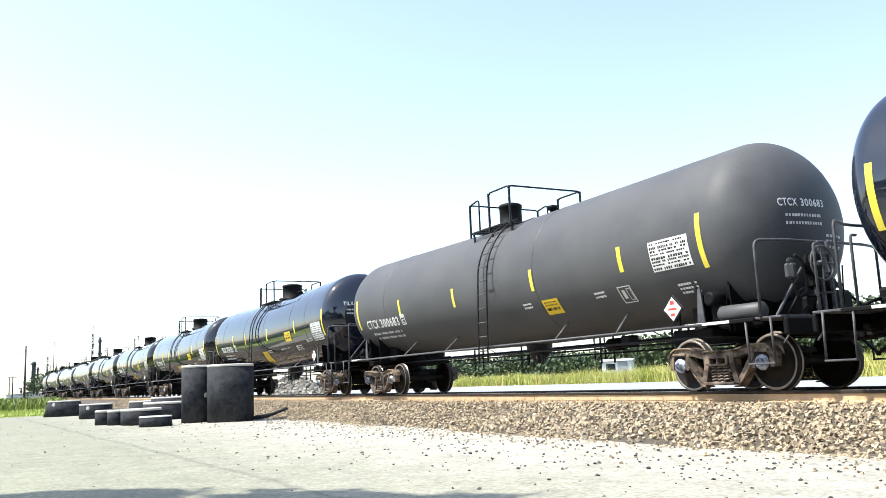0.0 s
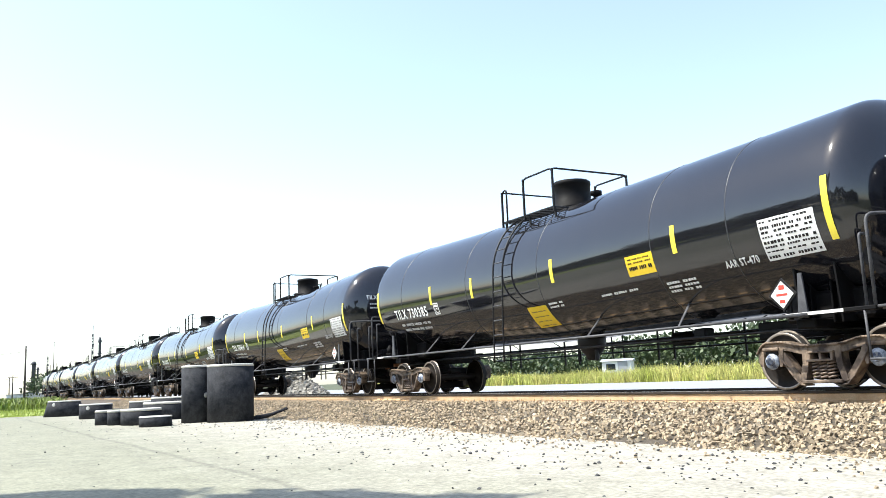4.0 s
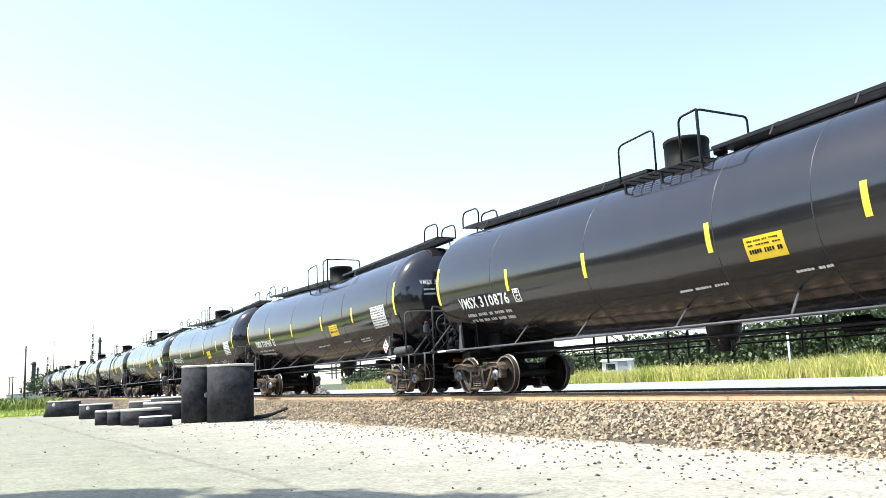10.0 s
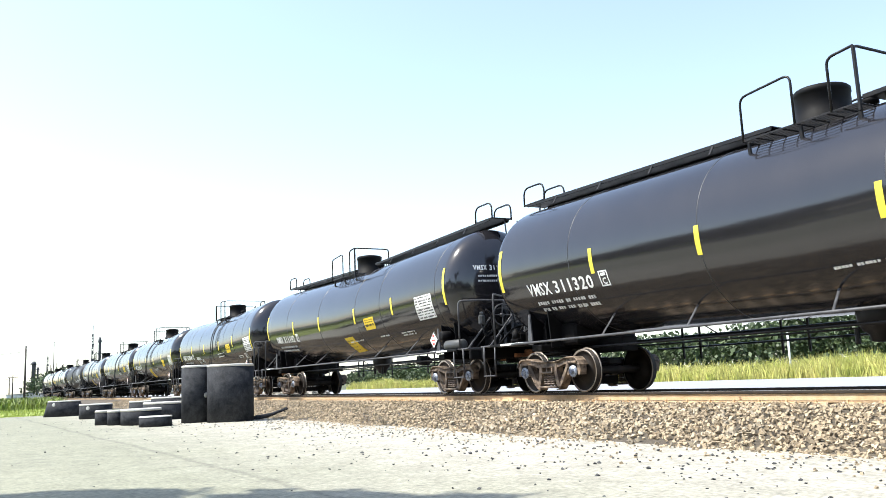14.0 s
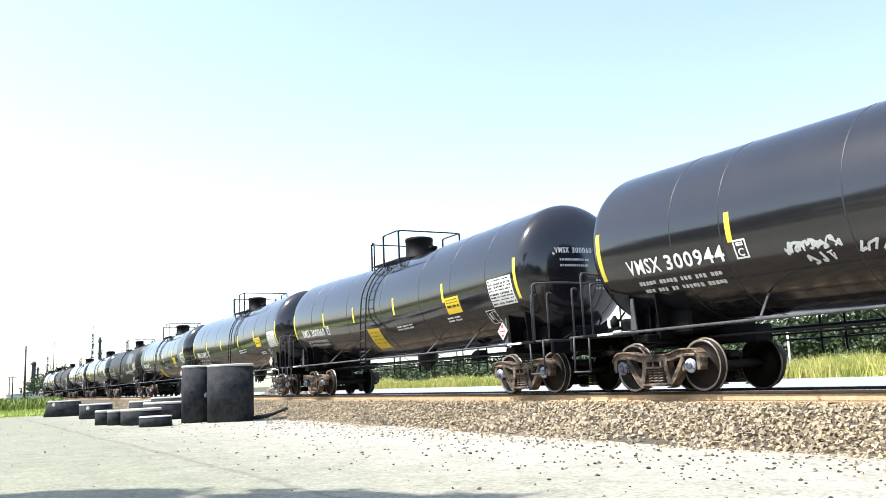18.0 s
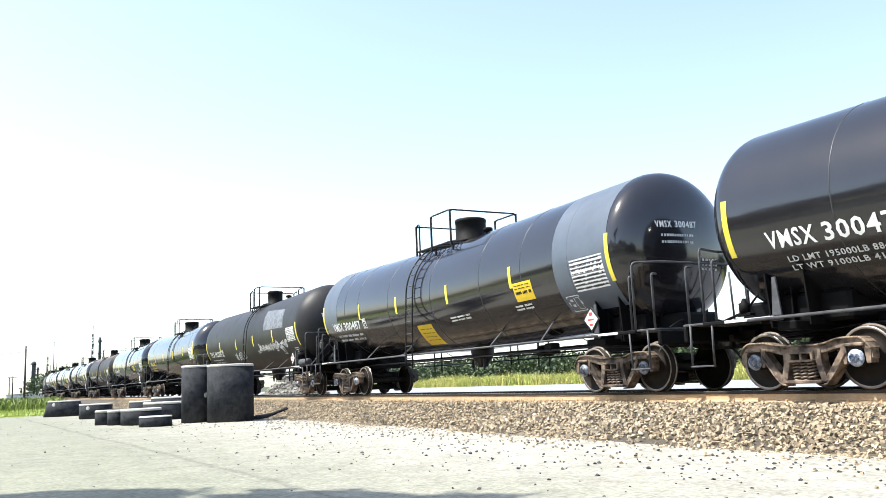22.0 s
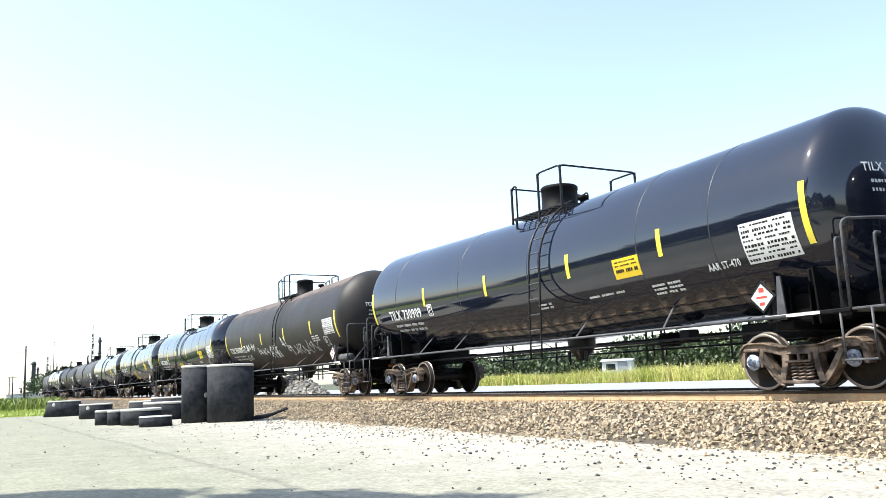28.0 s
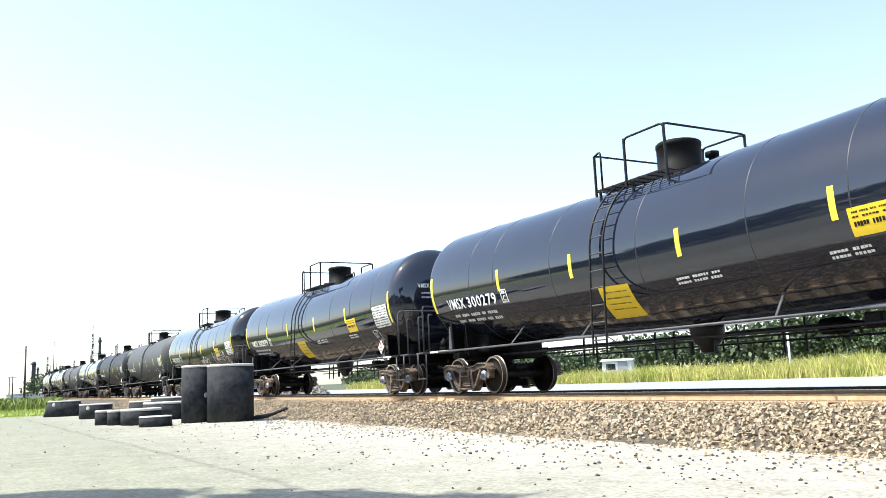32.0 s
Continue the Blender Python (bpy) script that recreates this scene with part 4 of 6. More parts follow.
        xf = sg * (k["half"] + k["head"] + 0.10)
        xe = sg * (8.28 if not k["brake"] else 8.42 if sg > 0 else 8.12)
        zh = 2.33 if k["brake"] else 2.38
        P("end_handrail", PIPE, ("endrail", sg), lambda: Geo().tube(rounded([(xe, -1.5, 1.12), (xe, -1.5, zh), (xf, -0.95, zh), (xf, 0.95, zh), (xe, 1.5, zh), (xe, 1.5, 1.12)], 0.12), 0.024))
        for yy in (-1.5, 1.5):
            P("sill_step", PIPE, ("step", sg, yy), lambda: Geo().tube([(sg * 8.12, yy * 1.01, 1.12), (sg * 8.14, yy * 1.01, 0.42), (sg * 8.62, yy * 1.01, 0.42), (sg * 8.60, yy * 1.01, 1.12)], 0.020, 6).box((sg * 8.38, yy * 1.01, 0.43), (0.5, 0.07, 0.03), 0.008))
        if not k["brake"]:
            for j, (xx, z1) in enumerate(((8.10, 2.14), (8.70, 2.12))):
                P("grab_bar", PIPE, ("grab", sg, j), lambda: Geo().tube(rounded([(sg * xx + 0.0, -1.42, 1.15), (sg * xx, -1.42, z1), (sg * xx, -1.30, z1)], 0.05), 0.022))
            P("end_grab_bars", PIPE, ("egrab", sg), lambda: Geo().tube([(sg * 8.74, 0.55, 1.15), (sg * 8.70, 0.55, 2.2)], 0.02).tube([(sg * 8.74, 0.95, 1.15), (sg * 8.70, 0.95, 2.2)], 0.02))
        else:
            P("end_stanchion", PIPE, ("stanch", sg), lambda: Geo().bar((sg * 8.66, -0.29, 1.1), (sg * 8.62, -0.27, 2.33), 0.06, 0.05, (1, 0, 0)).bar((sg * 8.66, -0.05, 1.1), (sg * 8.62, -0.05, 2.33), 0.06, 0.05, (1, 0, 0)))
            P("end_brace", PIPE, ("brace", sg), lambda: Geo().bar((sg * 8.58, -1.35, 1.13), (sg * 8.58, -0.66, 1.90), 0.035, 0.04))
            P("step_tread", PIPE, ("tread", sg), lambda: Geo().box((sg * 8.64, -0.17, 1.50), (0.10, 0.30, 0.03), 0.008).box((sg * 8.64, -0.17, 1.82), (0.10, 0.30, 0.03), 0.008).box((sg * 8.64, -0.17, 2.12), (0.10, 0.30, 0.03), 0.008))
        P("coupler", CAST_DARK, ("coupler", sg), lambda: coupler_geo(sg, end), "rusty knuckle coupler")
        P("uncoupling_lever", PIPE, ("lever", sg), lambda: Geo().tube(rounded([(sg * (end - 0.3), -1.45, 0.72), (sg * (end - 0.3), -1.2, 0.95), (sg * (end - 0.25), -0.3, 0.98), (sg * (end - 0.1), -0.02, 1.02)], 0.08), 0.014, 6))
        P("air_hose", BLACK, ("hose", sg), lambda: Geo().tube(rounded([(sg * (end - 0.35), 0.35, 0.82), (sg * (end - 0.15), 0.38, 0.62), (sg * (end + 0.02), 0.3, 0.50)], 0.1), 0.028, 7))
        P("draft_gear", RUST if base in ("A", "W") else CAST_DARK, ("draft", sg), lambda: Geo().box((sg * (end - 0.62), -0.28, 0.92), (0.30, 0.16, 0.24), 0.03).box((sg * (end - 0.52), -0.5, 0.90), (0.12, 0.30, 0.10), 0.02))
        def rigging():
            g = Geo()
            if k["brake"]:
                g.box((sg * 8.40, 0.30, 1.40), (0.26, 0.60, 0.34), 0.05).box((sg * 8.52, -0.45, 1.32), (0.16, 0.30, 0.26), 0.04)
                g.lathe([(-0.24, 0.0), (-0.22, 0.11), (0.16, 0.13), (0.20, 0.06), (0.42, 0.04)], 14, (sg * 8.45, 0.0, 1.66), "y")
                g.tube(rounded([(sg * 8.6, -1.1, 1.15), (sg * 8.55, -0.7, 1.55), (sg * 8.4, 0.2, 1.75), (sg * 8.5, 0.9, 1.3)], 0.1), 0.026, 6)
                g.tube([(sg * 8.62, 0.20, 1.15), (sg * 8.66, 0.22, 1.95)], 0.014, 6).bar((sg * 8.6, -0.85, 1.14), (sg * 8.5, -0.05, 1.62), 0.03, 0.05)
            else:
                g.tube(rounded([(sg * 8.5, -0.9, 1.15), (sg * 8.4, -0.5, 1.30), (sg * 8.4, 0.5, 1.30), (sg * 8.5, 0.9, 1.15)], 0.1), 0.024, 6)
            if sg < 0:
                g.lathe([(-0.10, 0.05), (-0.08, 0.09), (0.06, 0.09), (0.08, 0.05), (0.14, 0.03)], 12, (-7.72, -1.18, 1.34), "z").box((-7.72, -1.18, 1.22), (0.30, 0.12, 0.05), 0.01).tube([(-7.6, -1.18, 1.36), (-7.45, -1.15, 1.52)], 0.02, 6)
            return g
        P("brake_rigging", FITTING, ("rigging", sg), rigging, "dark brake rigging at the car end")
        P("end_sill", FITTING, ("endsill", sg), lambda: Geo().box((sg * 8.80, 0, 0.97), (0.09, 2.9, 0.26), 0.02))
        P("tank_cradle", FITTING, ("cradle", sg), lambda: Geo().box((T, 0, 1.25), (1.5, 1.7, 0.46), 0.05).box((sg * 8.0, 0, 1.28), (0.9, 0.9, 0.36), 0.05))
        WHEELSETS.extend(build_truck(car, T, k))
    # placard holder at the leading truck
    xp = {"A": 6.8, "V": 7.0, "W": 7.02, "O": 6.55, "N": 7.1}[base]
    xp = k["px"] or xp
    P("placard_holder", BLACK, "holder", lambda: Geo().box((xp, -1.47, 1.43), (0.36, 0.02, 0.36), 0.005, Euler((0, radians(45), 0)).to_matrix()).box((xp + 0.05, -1.40, 1.3), (0.06, 0.06, 0.5), 0.01))
    pl = P("placard", WHITE, "placard", lambda: Geo().box((xp, -1.484, 1.43), (0.29, 0.008, 0.29), 0.003, Euler((0, radians(45), 0)).to_matrix()), "white and red diamond placard")
    part("placard_band", lambda: Geo().box((xp, -1.490, 1.43), (0.20, 0.006, 0.035), 0.002).box((xp, -1.490, 1.54), (0.10, 0.006, 0.07), 0.002).box((xp, -1.490, 1.33), (0.10, 0.006, 0.05), 0.002), RED, pl, "", (kind, "placardband"))
    if k["air"]:
        P("air_reservoir", GREY_TANK, "air", lambda: Geo().lathe([(-0.44, 0.0), (-0.43, 0.10), (-0.39, 0.135), (0.39, 0.135), (0.43, 0.10), (0.44, 0.0)], 20, (7.95, -1.36, 1.25), "x"), "grey air reservoir")
        P("control_valve", FITTING, "cvalve", lambda: Geo().lathe([(-0.16, 0.08), (-0.14, 0.12), (0.12, 0.12), (0.16, 0.08)], 16, (7.36, -1.30, 1.52), "y").box((7.36, -1.22, 1.30), (0.22, 0.18, 0.30), 0.03))
    if k["brake"]:
        yb, zb = -0.42, 1.95
        P("brake_wheel", PIPE, "brakewheel", lambda: Geo().tube([(8.78, yb + 0.27 * math.cos(a), zb + 0.27 * math.sin(a)) for a in np.linspace(0, 2 * math.pi, 25)[:-1]], 0.018, 6, True).bar((8.78, yb - 0.26, zb), (8.78, yb + 0.26, zb), 0.03, 0.02).bar((8.78, yb, zb - 0.26), (8.78, yb, zb + 0.26), 0.03, 0.02, (1, 0, 0)).lathe([(8.70, 0.05), (8.80, 0.05)], 10, (0, yb, zb), "x"))
        P("hand_brake_housing", FITTING, "brakebox", lambda: Geo().lathe([(8.54, 0.16), (8.56, 0.20), (8.68, 0.20), (8.70, 0.15)], 16, (0, yb, zb), "x").box((8.60, yb, zb - 0.24), (0.12, 0.16, 0.26), 0.03))
        P("brake_chain", PIPE, "brakechain", lambda: Geo().tube([(8.62, yb + 0.04 * math.sin(i * 1.9), 1.72 - 0.075 * i) for i in range(9)], 0.016, 5))
        P("retaining_valve", GREY_TANK, "retainer", lambda: Geo().box((8.58, -0.92, 1.84), (0.16, 0.14, 0.24), 0.03).lathe([(1.96, 0.05), (2.02, 0.05), (2.05, 0.02)], 10, (8.58, -0.92, 0), "z"))
        P("brake_hose", BLACK, "bhose", lambda: Geo().tube(rounded([(8.58, -0.92, 1.72), (8.60, -0.84, 1.40), (8.62, -0.62, 1.55), (8.60, -0.66, 2.02), (8.58, -0.80, 2.10)], 0.12), 0.022, 6))
    # markings
    lt, num = mark.split(" ")
    xn0, xn1 = {"A": (-6.68, -4.68), "V": (-6.95, -4.62), "W": (-6.76, -4.52), "O": (-6.75, -4.5), "N": (-6.6, -4.9)}[base]
    tb = {"A": -24.0, "V": -24.5, "W": -26.0, "O": -27.0, "N": -22.5}[base]
    hz = 0.10 if base == "O" else 0.0
    hy = {"O": 0.2, "V": 0.12, "A": 0.05, "N": 0.16}.get(base, 0.0)
    if not plain:
        xm = xn0 + (xn1 - xn0) * 0.37
        part("mark_letters", text_on_shell(k, lt, xn0, xm, tb, 0.27), ink, shell, "stencilled reporting letters")
        part("mark_number", text_on_shell(k, num, xm + 0.13, xn1, tb, 0.27), ink, shell, "stencilled car number")
        part("head_letters", text_on_head(k, lt, -0.95 + hy, -0.60 + hy, 3.14 - hy / 2 - hz, 0.13), ink, shell, "stencilled letters on the head")
        part("head_number", text_on_head(k, num, -0.53 + hy, hy, 3.14 - hy / 2 - hz, 0.13), ink, shell, "stencilled number on the head")
        small = (extra or {}).get("small")
        for i in range(2):
            if small:
                part("weight_line", text_on_shell(k, small[i], xn0 + 0.25, xn1 - 0.05, tb - 9.5 - 5.8 * i, 0.10), DULL_WHITE, shell, "stencilled weight line", kind="stuff")
            else:
                part("capacity_line", lambda: bars_on_shell(k, xn0 + 0.15 + 0.05 * i, xn1 - 0.1, tb - 6 - 6.2 * i, 0.085, 24, seed + i), DULL_WHITE if ink is WHITE else ink, shell, "", (kind, "cap", i, ink.name), "stuff")
            part("head_capacity_line", lambda: bars_on_head(k, -0.85 + hy, -0.1 + hy, 2.96 - hy / 2 - hz - 0.13 * i, 0.05, 13, seed + i), DULL_WHITE if ink is WHITE else ink, shell, "", (kind, "hcap", i, ink.name), "stuff")
    else:
        part("reporting_mark", lambda: bars_on_shell(k, xn0, xn1, tb + 9, 0.24, 9, seed), ink, shell, "far-off stencilled mark", (kind, "farmark", ink.name), "stuff")
    xb = xn1 + {"A": 0.40, "V": 0.22, "W": 0.22, "O": 0.15, "N": 0.30}[base]
    plate_box = part("plate_symbol", lambda: Geo().add(*frame_patch(k, xb, xb + 0.26, tb + 11.5, tb - 0.5, 0.03)), ink, shell, "stencilled square with a letter", (kind, "plate", ink.name))
    part("plate_letter", lambda: text_on_shell(k, "C", xb + 0.07, xb + 0.19, tb + 1.3, 0.13).add(*frame_patch(k, xb + 0.06, xb + 0.20, tb + 9.8, tb + 7.6, 0.025)), ink, plate_box, "", (kind, "platec", ink.name))
    for i in range(3):
        part("head_notice_line", lambda: bars_on_head(k, 0.2, 0.7, 2.45 - 0.09 * i, 0.045, 5, 40 + i), DULL_WHITE, shell, "", (kind, "notice", i), "stuff")
    # data panel: a white frame of small cells
    xq0, xq1 = {"A": (6.50, 7.50), "V": (6.46, 7.48), "W": (6.0, 7.0), "O": (6.10, 7.06), "N": (6.25, 7.25)}[base]
    tq = {"A": -6.5, "V": -4.4, "W": -4.0, "O": -2.5, "N": 1.0}[base]
    th = 20.5 if base == "O" else 25.0
    panel = part("data_panel", lambda: patch_geo(k, rect(xq0, xq1, tq, tq - th), 0.004), WHITE, shell, "stencilled inspection data panel", (kind, "panel"))
    for j in range(8):
        part("panel_line", lambda: bars_on_shell(k, xq0 + 0.03, xq1 - 0.03, tq - 1.3 - (th - 1.4) / 8 * j, (0.030, 0.050, 0.038)[j % 3], (15, 21, 12, 18)[j % 4], 70 + j, 0.007), BLACK, panel, "", (kind, "prow", j), "stuff")
    if base in ("A", "V", "W", "O") and not (extra and extra.get("no_yellow")):
        x0, x1, t0, t1 = k["yp"] or {"A": (3.42, 4.14, -8.6, -23.0), "V": (4.30, 5.02, -10.6, -27.0), "W": (2.35, 3.09, -12.0, -26.5), "O": (2.52, 3.08, -27, -41)}[base]
        yp = part("emergency_panel", lambda: patch_geo(k, rect(x0, x1, t0, t1), 0.005), YELLOW_SIGN, shell, "yellow emergency notice panel", (kind, "ypanel"))
        for j, (cnt, hh, dt) in enumerate(((19, 0.03, 2.0), (12, 0.028, 4.6), (13, 0.075, 7.6))):
            part("notice_line", lambda: bars_on_shell(k, x0 + 0.06, x1 - 0.06, t0 - dt, hh, cnt, 90 + j, 0.009), BLACK, yp, "", (kind, "ybars", j), "stuff")
    diag = {"A": ((-0.12, -30.0), (0.58, -30.3), (0.62, -52.0), (-0.16, -52.5)), "V": ((-0.97, -24.1), (-0.10, -24.3), (-0.10, -53.0), (-1.05, -54.0))}.get(base)
    if extra and extra.get("diag") is not None:
        diag = extra["diag"] or None
    if diag:
        sgn = part("yellow_warning_sign", patch_geo(k, diag, 0.005, 3, 8), YELLOW_SIGN, shell, "large yellow warning sign on the lower shell")
        cx0, cx1 = diag[0][0] + 0.1, diag[1][0] - 0.1
        for j in range(4):
            tt = diag[0][1] - 4.5 - 5.0 * j
            part("sign_line", bars_on_shell(k, cx0, cx1, tt, 0.03, 13, 50 + j, 0.009), RUST_TOP, sgn, kind="stuff")
    lines = {"A": ((0.7, 1.2, -29.5, 2), (2.44, 3.5, -31.5, 1), (4.23, 4.95, -32.0, 3)), "V": ((1.12, 2.12, -27.5, 2), (4.13, 4.8, -30.0, 2)), "W": ((0.64, 1.75, -36.5, 1), (3.05, 3.7, -37.0, 1), (4.5, 5.35, -38.0, 2)), "O": ((1.81, 2.2, -27, 2), (4.28, 4.6, -29, 2), (6.5, 6.95, -34.0, 3)), "N": ((4.9, 5.5, -38, 3), (6.0, 6.6, -44, 2))}[base]
    for x0, x1, t, c in k["lines"] or lines:
        for j in range(c):
            part("stencil_line", lambda: bars_on_shell(k, x0, x1, t - 3.2 * j, 0.05, max(5, int((x1 - x0) / 0.06)), 11 + j), WHITE if base != "N" else YELLOW_TEXT, shell, "", (kind, "sl", x0, j), "stuff")
    if base == "A" and not plain:
        part("standard_mark", lambda: text_on_shell(k, "AAR ST-470", 5.66, 6.34, -30.5, 0.13), WHITE, shell, "stencilled standard mark", (kind, "aar"))
    if base in ("V", "O"):
        x0, x1, t0, t1 = k["box"] or {"V": (6.0, 6.42, -31.0, -46.0), "O": (4.98, 5.34, -28, -42)}[base]
        part("outlined_box", lambda: Geo().add(*frame_patch(k, x0, x1, t0, t1, 0.02)), WHITE, shell, "", (kind, "obox"))
        part("box_symbol", lambda: bars_on_shell(k, x0 + 0.08, x0 + 0.2, t0 - 3, 0.2, 1, 4).add(*frame_patch(k, x0 + 0.22, x1 - 0.03, t0 - 2, t1 + 2, 0.015)), DULL_WHITE, shell, "", (kind, "oboxb"), "stuff")
    if extra:
        for nm, corners, mat, lab in extra.get("patches", ()):
            part(nm, patch_geo(k, corners, 0.0038, 6, 48), mat, shell, lab)
        if extra.get("rust"):
            r = random.Random(77)
            for nm, mat, step, hi, lo, off in (("rust_streak", RUST_TOP, 0.15, 92, (44, 50), 0.004), ("faded_rust_streak", RUST_FADE, 0.12, 75, (32, 45), 0.0025)):
                g = Geo()
                n = int(15.0 / step)
                edge = [r.uniform(*lo) for _ in range(n + 1)]
                for i in range(n):
                    p = patch_geo(k, ((-7.5 + step * i, hi), (-7.5 + step * (i + 1), hi), (-7.5 + step * (i + 1), edge[i + 1]), (-7.5 + step * i, edge[i])), off, 1, 8)
                    g.add(p.v, p.f, True)
                part(nm, g, mat, shell, "uneven rust wash along the top", kind="stuff")
        for x0, x1, t0, t1, sd, mat in extra.get("tags", ()):
            part("graffiti", scrawl(k, x0, x1, t0, t1, sd), mat, shell, "white spray-paint scrawl", kind="stuff")
    return car


def frame_patch(k, x0, x1, t0, t1, w):
    """A painted rectangular outline."""
    dt = math.degrees(w / k["R"])
    g = Geo()
    for c in (rect(x0, x1, t0, t0 - dt), rect(x0, x1, t1 + dt, t1), rect(x0, x0 + w, t0, t1), rect(x1 - w, x1, t0, t1)):
        p = patch_geo(k, c, 0.006, 1, 2)
        g.add(p.v, p.f)
    return g.v, g.f


def scrawl(k, x0, x1, t0, t1, seed):
    """A loose spray-painted scrawl: letter-like strokes through a few random points."""
    r = random.Random(seed)
    g = Geo()
    x = x0
    h = (t0 - t1) * 0.0266
    while x < x1:
        w = min(max(h * r.uniform(0.5, 0.9), 0.10), 0.34)
        ctrl = [(x + w * r.uniform(-0.15, 1.1), t1 + (t0 - t1) * r.choice((r.uniform(0.0, 0.25), r.uniform(0.75, 1.05), r.uniform(0.3, 0.7)))) for _ in range(r.randint(4, 6))]
        ctrl = [ctrl[0]] + ctrl + [ctrl[-1]]
        pts = []
        sharp = r.random() < 0.4
        for a, b, c, d in zip(ctrl, ctrl[1:], ctrl[2:], ctrl[3:]):
            for i in range(6):
                t = i / 6
                if sharp:
                    pts.append(tuple(b[q] * (1 - t) + c[q] * t for q in (0, 1)))
                else:
                    pts.append(tuple(0.5 * (2 * b[q] + (c[q] - a[q]) * t + (2 * a[q] - 5 * b[q] + 4 * c[q] - d[q]) * t * t + (3 * b[q] - a[q] - 3 * c[q] + d[q]) * t ** 3) for q in (0, 1)))
        wd = r.uniform(0.013, 0.024)
        for a, b in zip(pts, pts[1:]):
            d = Vector((b[0] - a[0], (b[1] - a[1]) * 0.0266))
            if d.length < 1e-4:
                continue
            nx, nt = -d.y / d.length * wd, d.x / d.length * wd / 0.0266
            g.add([surf(k, a[0] - nx, a[1] - nt, 0.007), surf(k, b[0] - nx, b[1] - nt, 0.007), surf(k, b[0] + nx, b[1] + nt, 0.007), surf(k, a[0] + nx, a[1] + nt, 0.007)], [(0, 1, 2, 3)])
        x += w * r.uniform(0.8, 1.15)
    return g
# ---------- black-tarred concrete rings in the yard ----------
def ring_section(name, x, y, r, h, label, tilt=0.0, rim=0.07, hole=None, taper=0.0):
    ob = new(name)
    ob.location, ob.rotation_euler = (x, y, GROUND - 0.005), (0, radians(tilt), 0)
    wall = part("wall", Geo().lathe([(0, r), (h - rim, r - taper), (h - rim, r - taper - 0.09), (0, r - 0.09)], 44, close=True), TAR, ob)
    part("joint_rim", Geo().lathe([(h - rim, r - taper + 0.004), (h - 0.02, r - taper + 0.004), (h, r - taper - 0.02), (h, r - taper - 0.10), (h - rim, r - taper - 0.10)], 44, close=True), CONCRETE, ob, "bare pale concrete rim")
    part("cover", Geo().lathe([(h - rim - 0.03, 0.0), (h - rim - 0.03, r - taper - 0.095), (h - rim, r - taper - 0.095), (h - rim, 0.0)], 44), CONCRETE, ob)
    if hole:
        a, z = hole
        part("pipe_opening", Geo().lathe([(0.0, 0.075), (0.012, 0.075), (0.016, 0.06), (0.014, 0.0)], 20, axis="x"), CONCRETE, ob, "pale pipe opening").matrix_local = Matrix.Translation((math.cos(a) * (r - 0.005), math.sin(a) * (r - 0.005), z)) @ Matrix.Rotation(a, 4, "Z")
    return tagged(ob, label, "concrete ring", group="concrete rings in the yard")


ring_section("concrete_ring", -24.85, -5.50, 0.67, 1.66, "tall black-tarred concrete pipe section standing on end")
ring_section("concrete_ring", -25.75, -6.27, 0.45, 1.68, "tall slim black-tarred concrete pipe section with a small round opening", hole=(0.4, 0.79))
ring_section("concrete_ring", -42.8, -8.6, 0.88, 0.72, "squat black tapered manhole cone with a lifting eye", rim=0.05, taper=0.18, hole=(-0.6, 0.55))
ring_section("concrete_ring", -36.2, -7.95, 0.62, 0.58, "low black-tarred concrete ring with a lifting eye", rim=0.05, hole=(-0.6, 0.42))
ring_section("concrete_ring", -27.9, -8.62, 0.25, 0.46, "small black-tarred concrete ring with a pale top")
ring_section("concrete_ring", -27.2, -8.35, 0.25, 0.46, "small black-tarred concrete ring with a pale top")
ring_section("concrete_ring", -26.6, -7.72, 0.58, 0.48, "wide low black-tarred concrete ring with a pale top")
ring_section("concrete_ring", -24.6, -7.65, 0.44, 0.29, "flat black ring lying on the yard", rim=0.03)
ring_section("concrete_ring", -30.2, -6.35, 0.75, 0.60, "low black-tarred concrete ring behind the tall sections")
ring_section("concrete_ring", -35.0, -6.25, 0.62, 0.62, "low black-tarred concrete ring near the ballast", rim=0.05)
ring_section("concrete_ring", -33.2, -5.55, 0.80, 0.74, "black-tarred concrete ring near the ballast", rim=0.05)


def on_bed(y):
    return float(bed_height(np.array(y)))


plank = new("black_plank")
pts_ = [(-24.9 - 2.25 * f, -4.75 + 1.70 * f) for f in (0.0, 0.25, 0.5, 0.75, 1.0)]
part("board", Geo().tube([(x, y, max(on_bed(y), GROUND) + 0.06) for x, y in pts_], 0.065, 6), TAR, plank)
tagged(plank, "long black weathered timber lying against the ballast", "timber")


# ---------- heap of broken stone beyond the track ----------
n_ = 1500
ha, hr = rng.uniform(0, 6.283, n_), np.sqrt(rng.uniform(0, 1, n_))
hz_ = GROUND - 0.05 + 1.75 * (1 - hr) ** 0.8 * (1 + 0.25 * np.sin(ha * 3))
heap = tagged(new("stone_heap", stones("stone_heap", np.stack([-62.3 + 4.6 * hr * np.cos(ha), 9.0 + 2.4 * hr * np.sin(ha), hz_], 1), rng.uniform(0.18, 0.42, n_), HEAP)), "heap of pale broken stone beyond the track", "stone heap", kind="stuff")


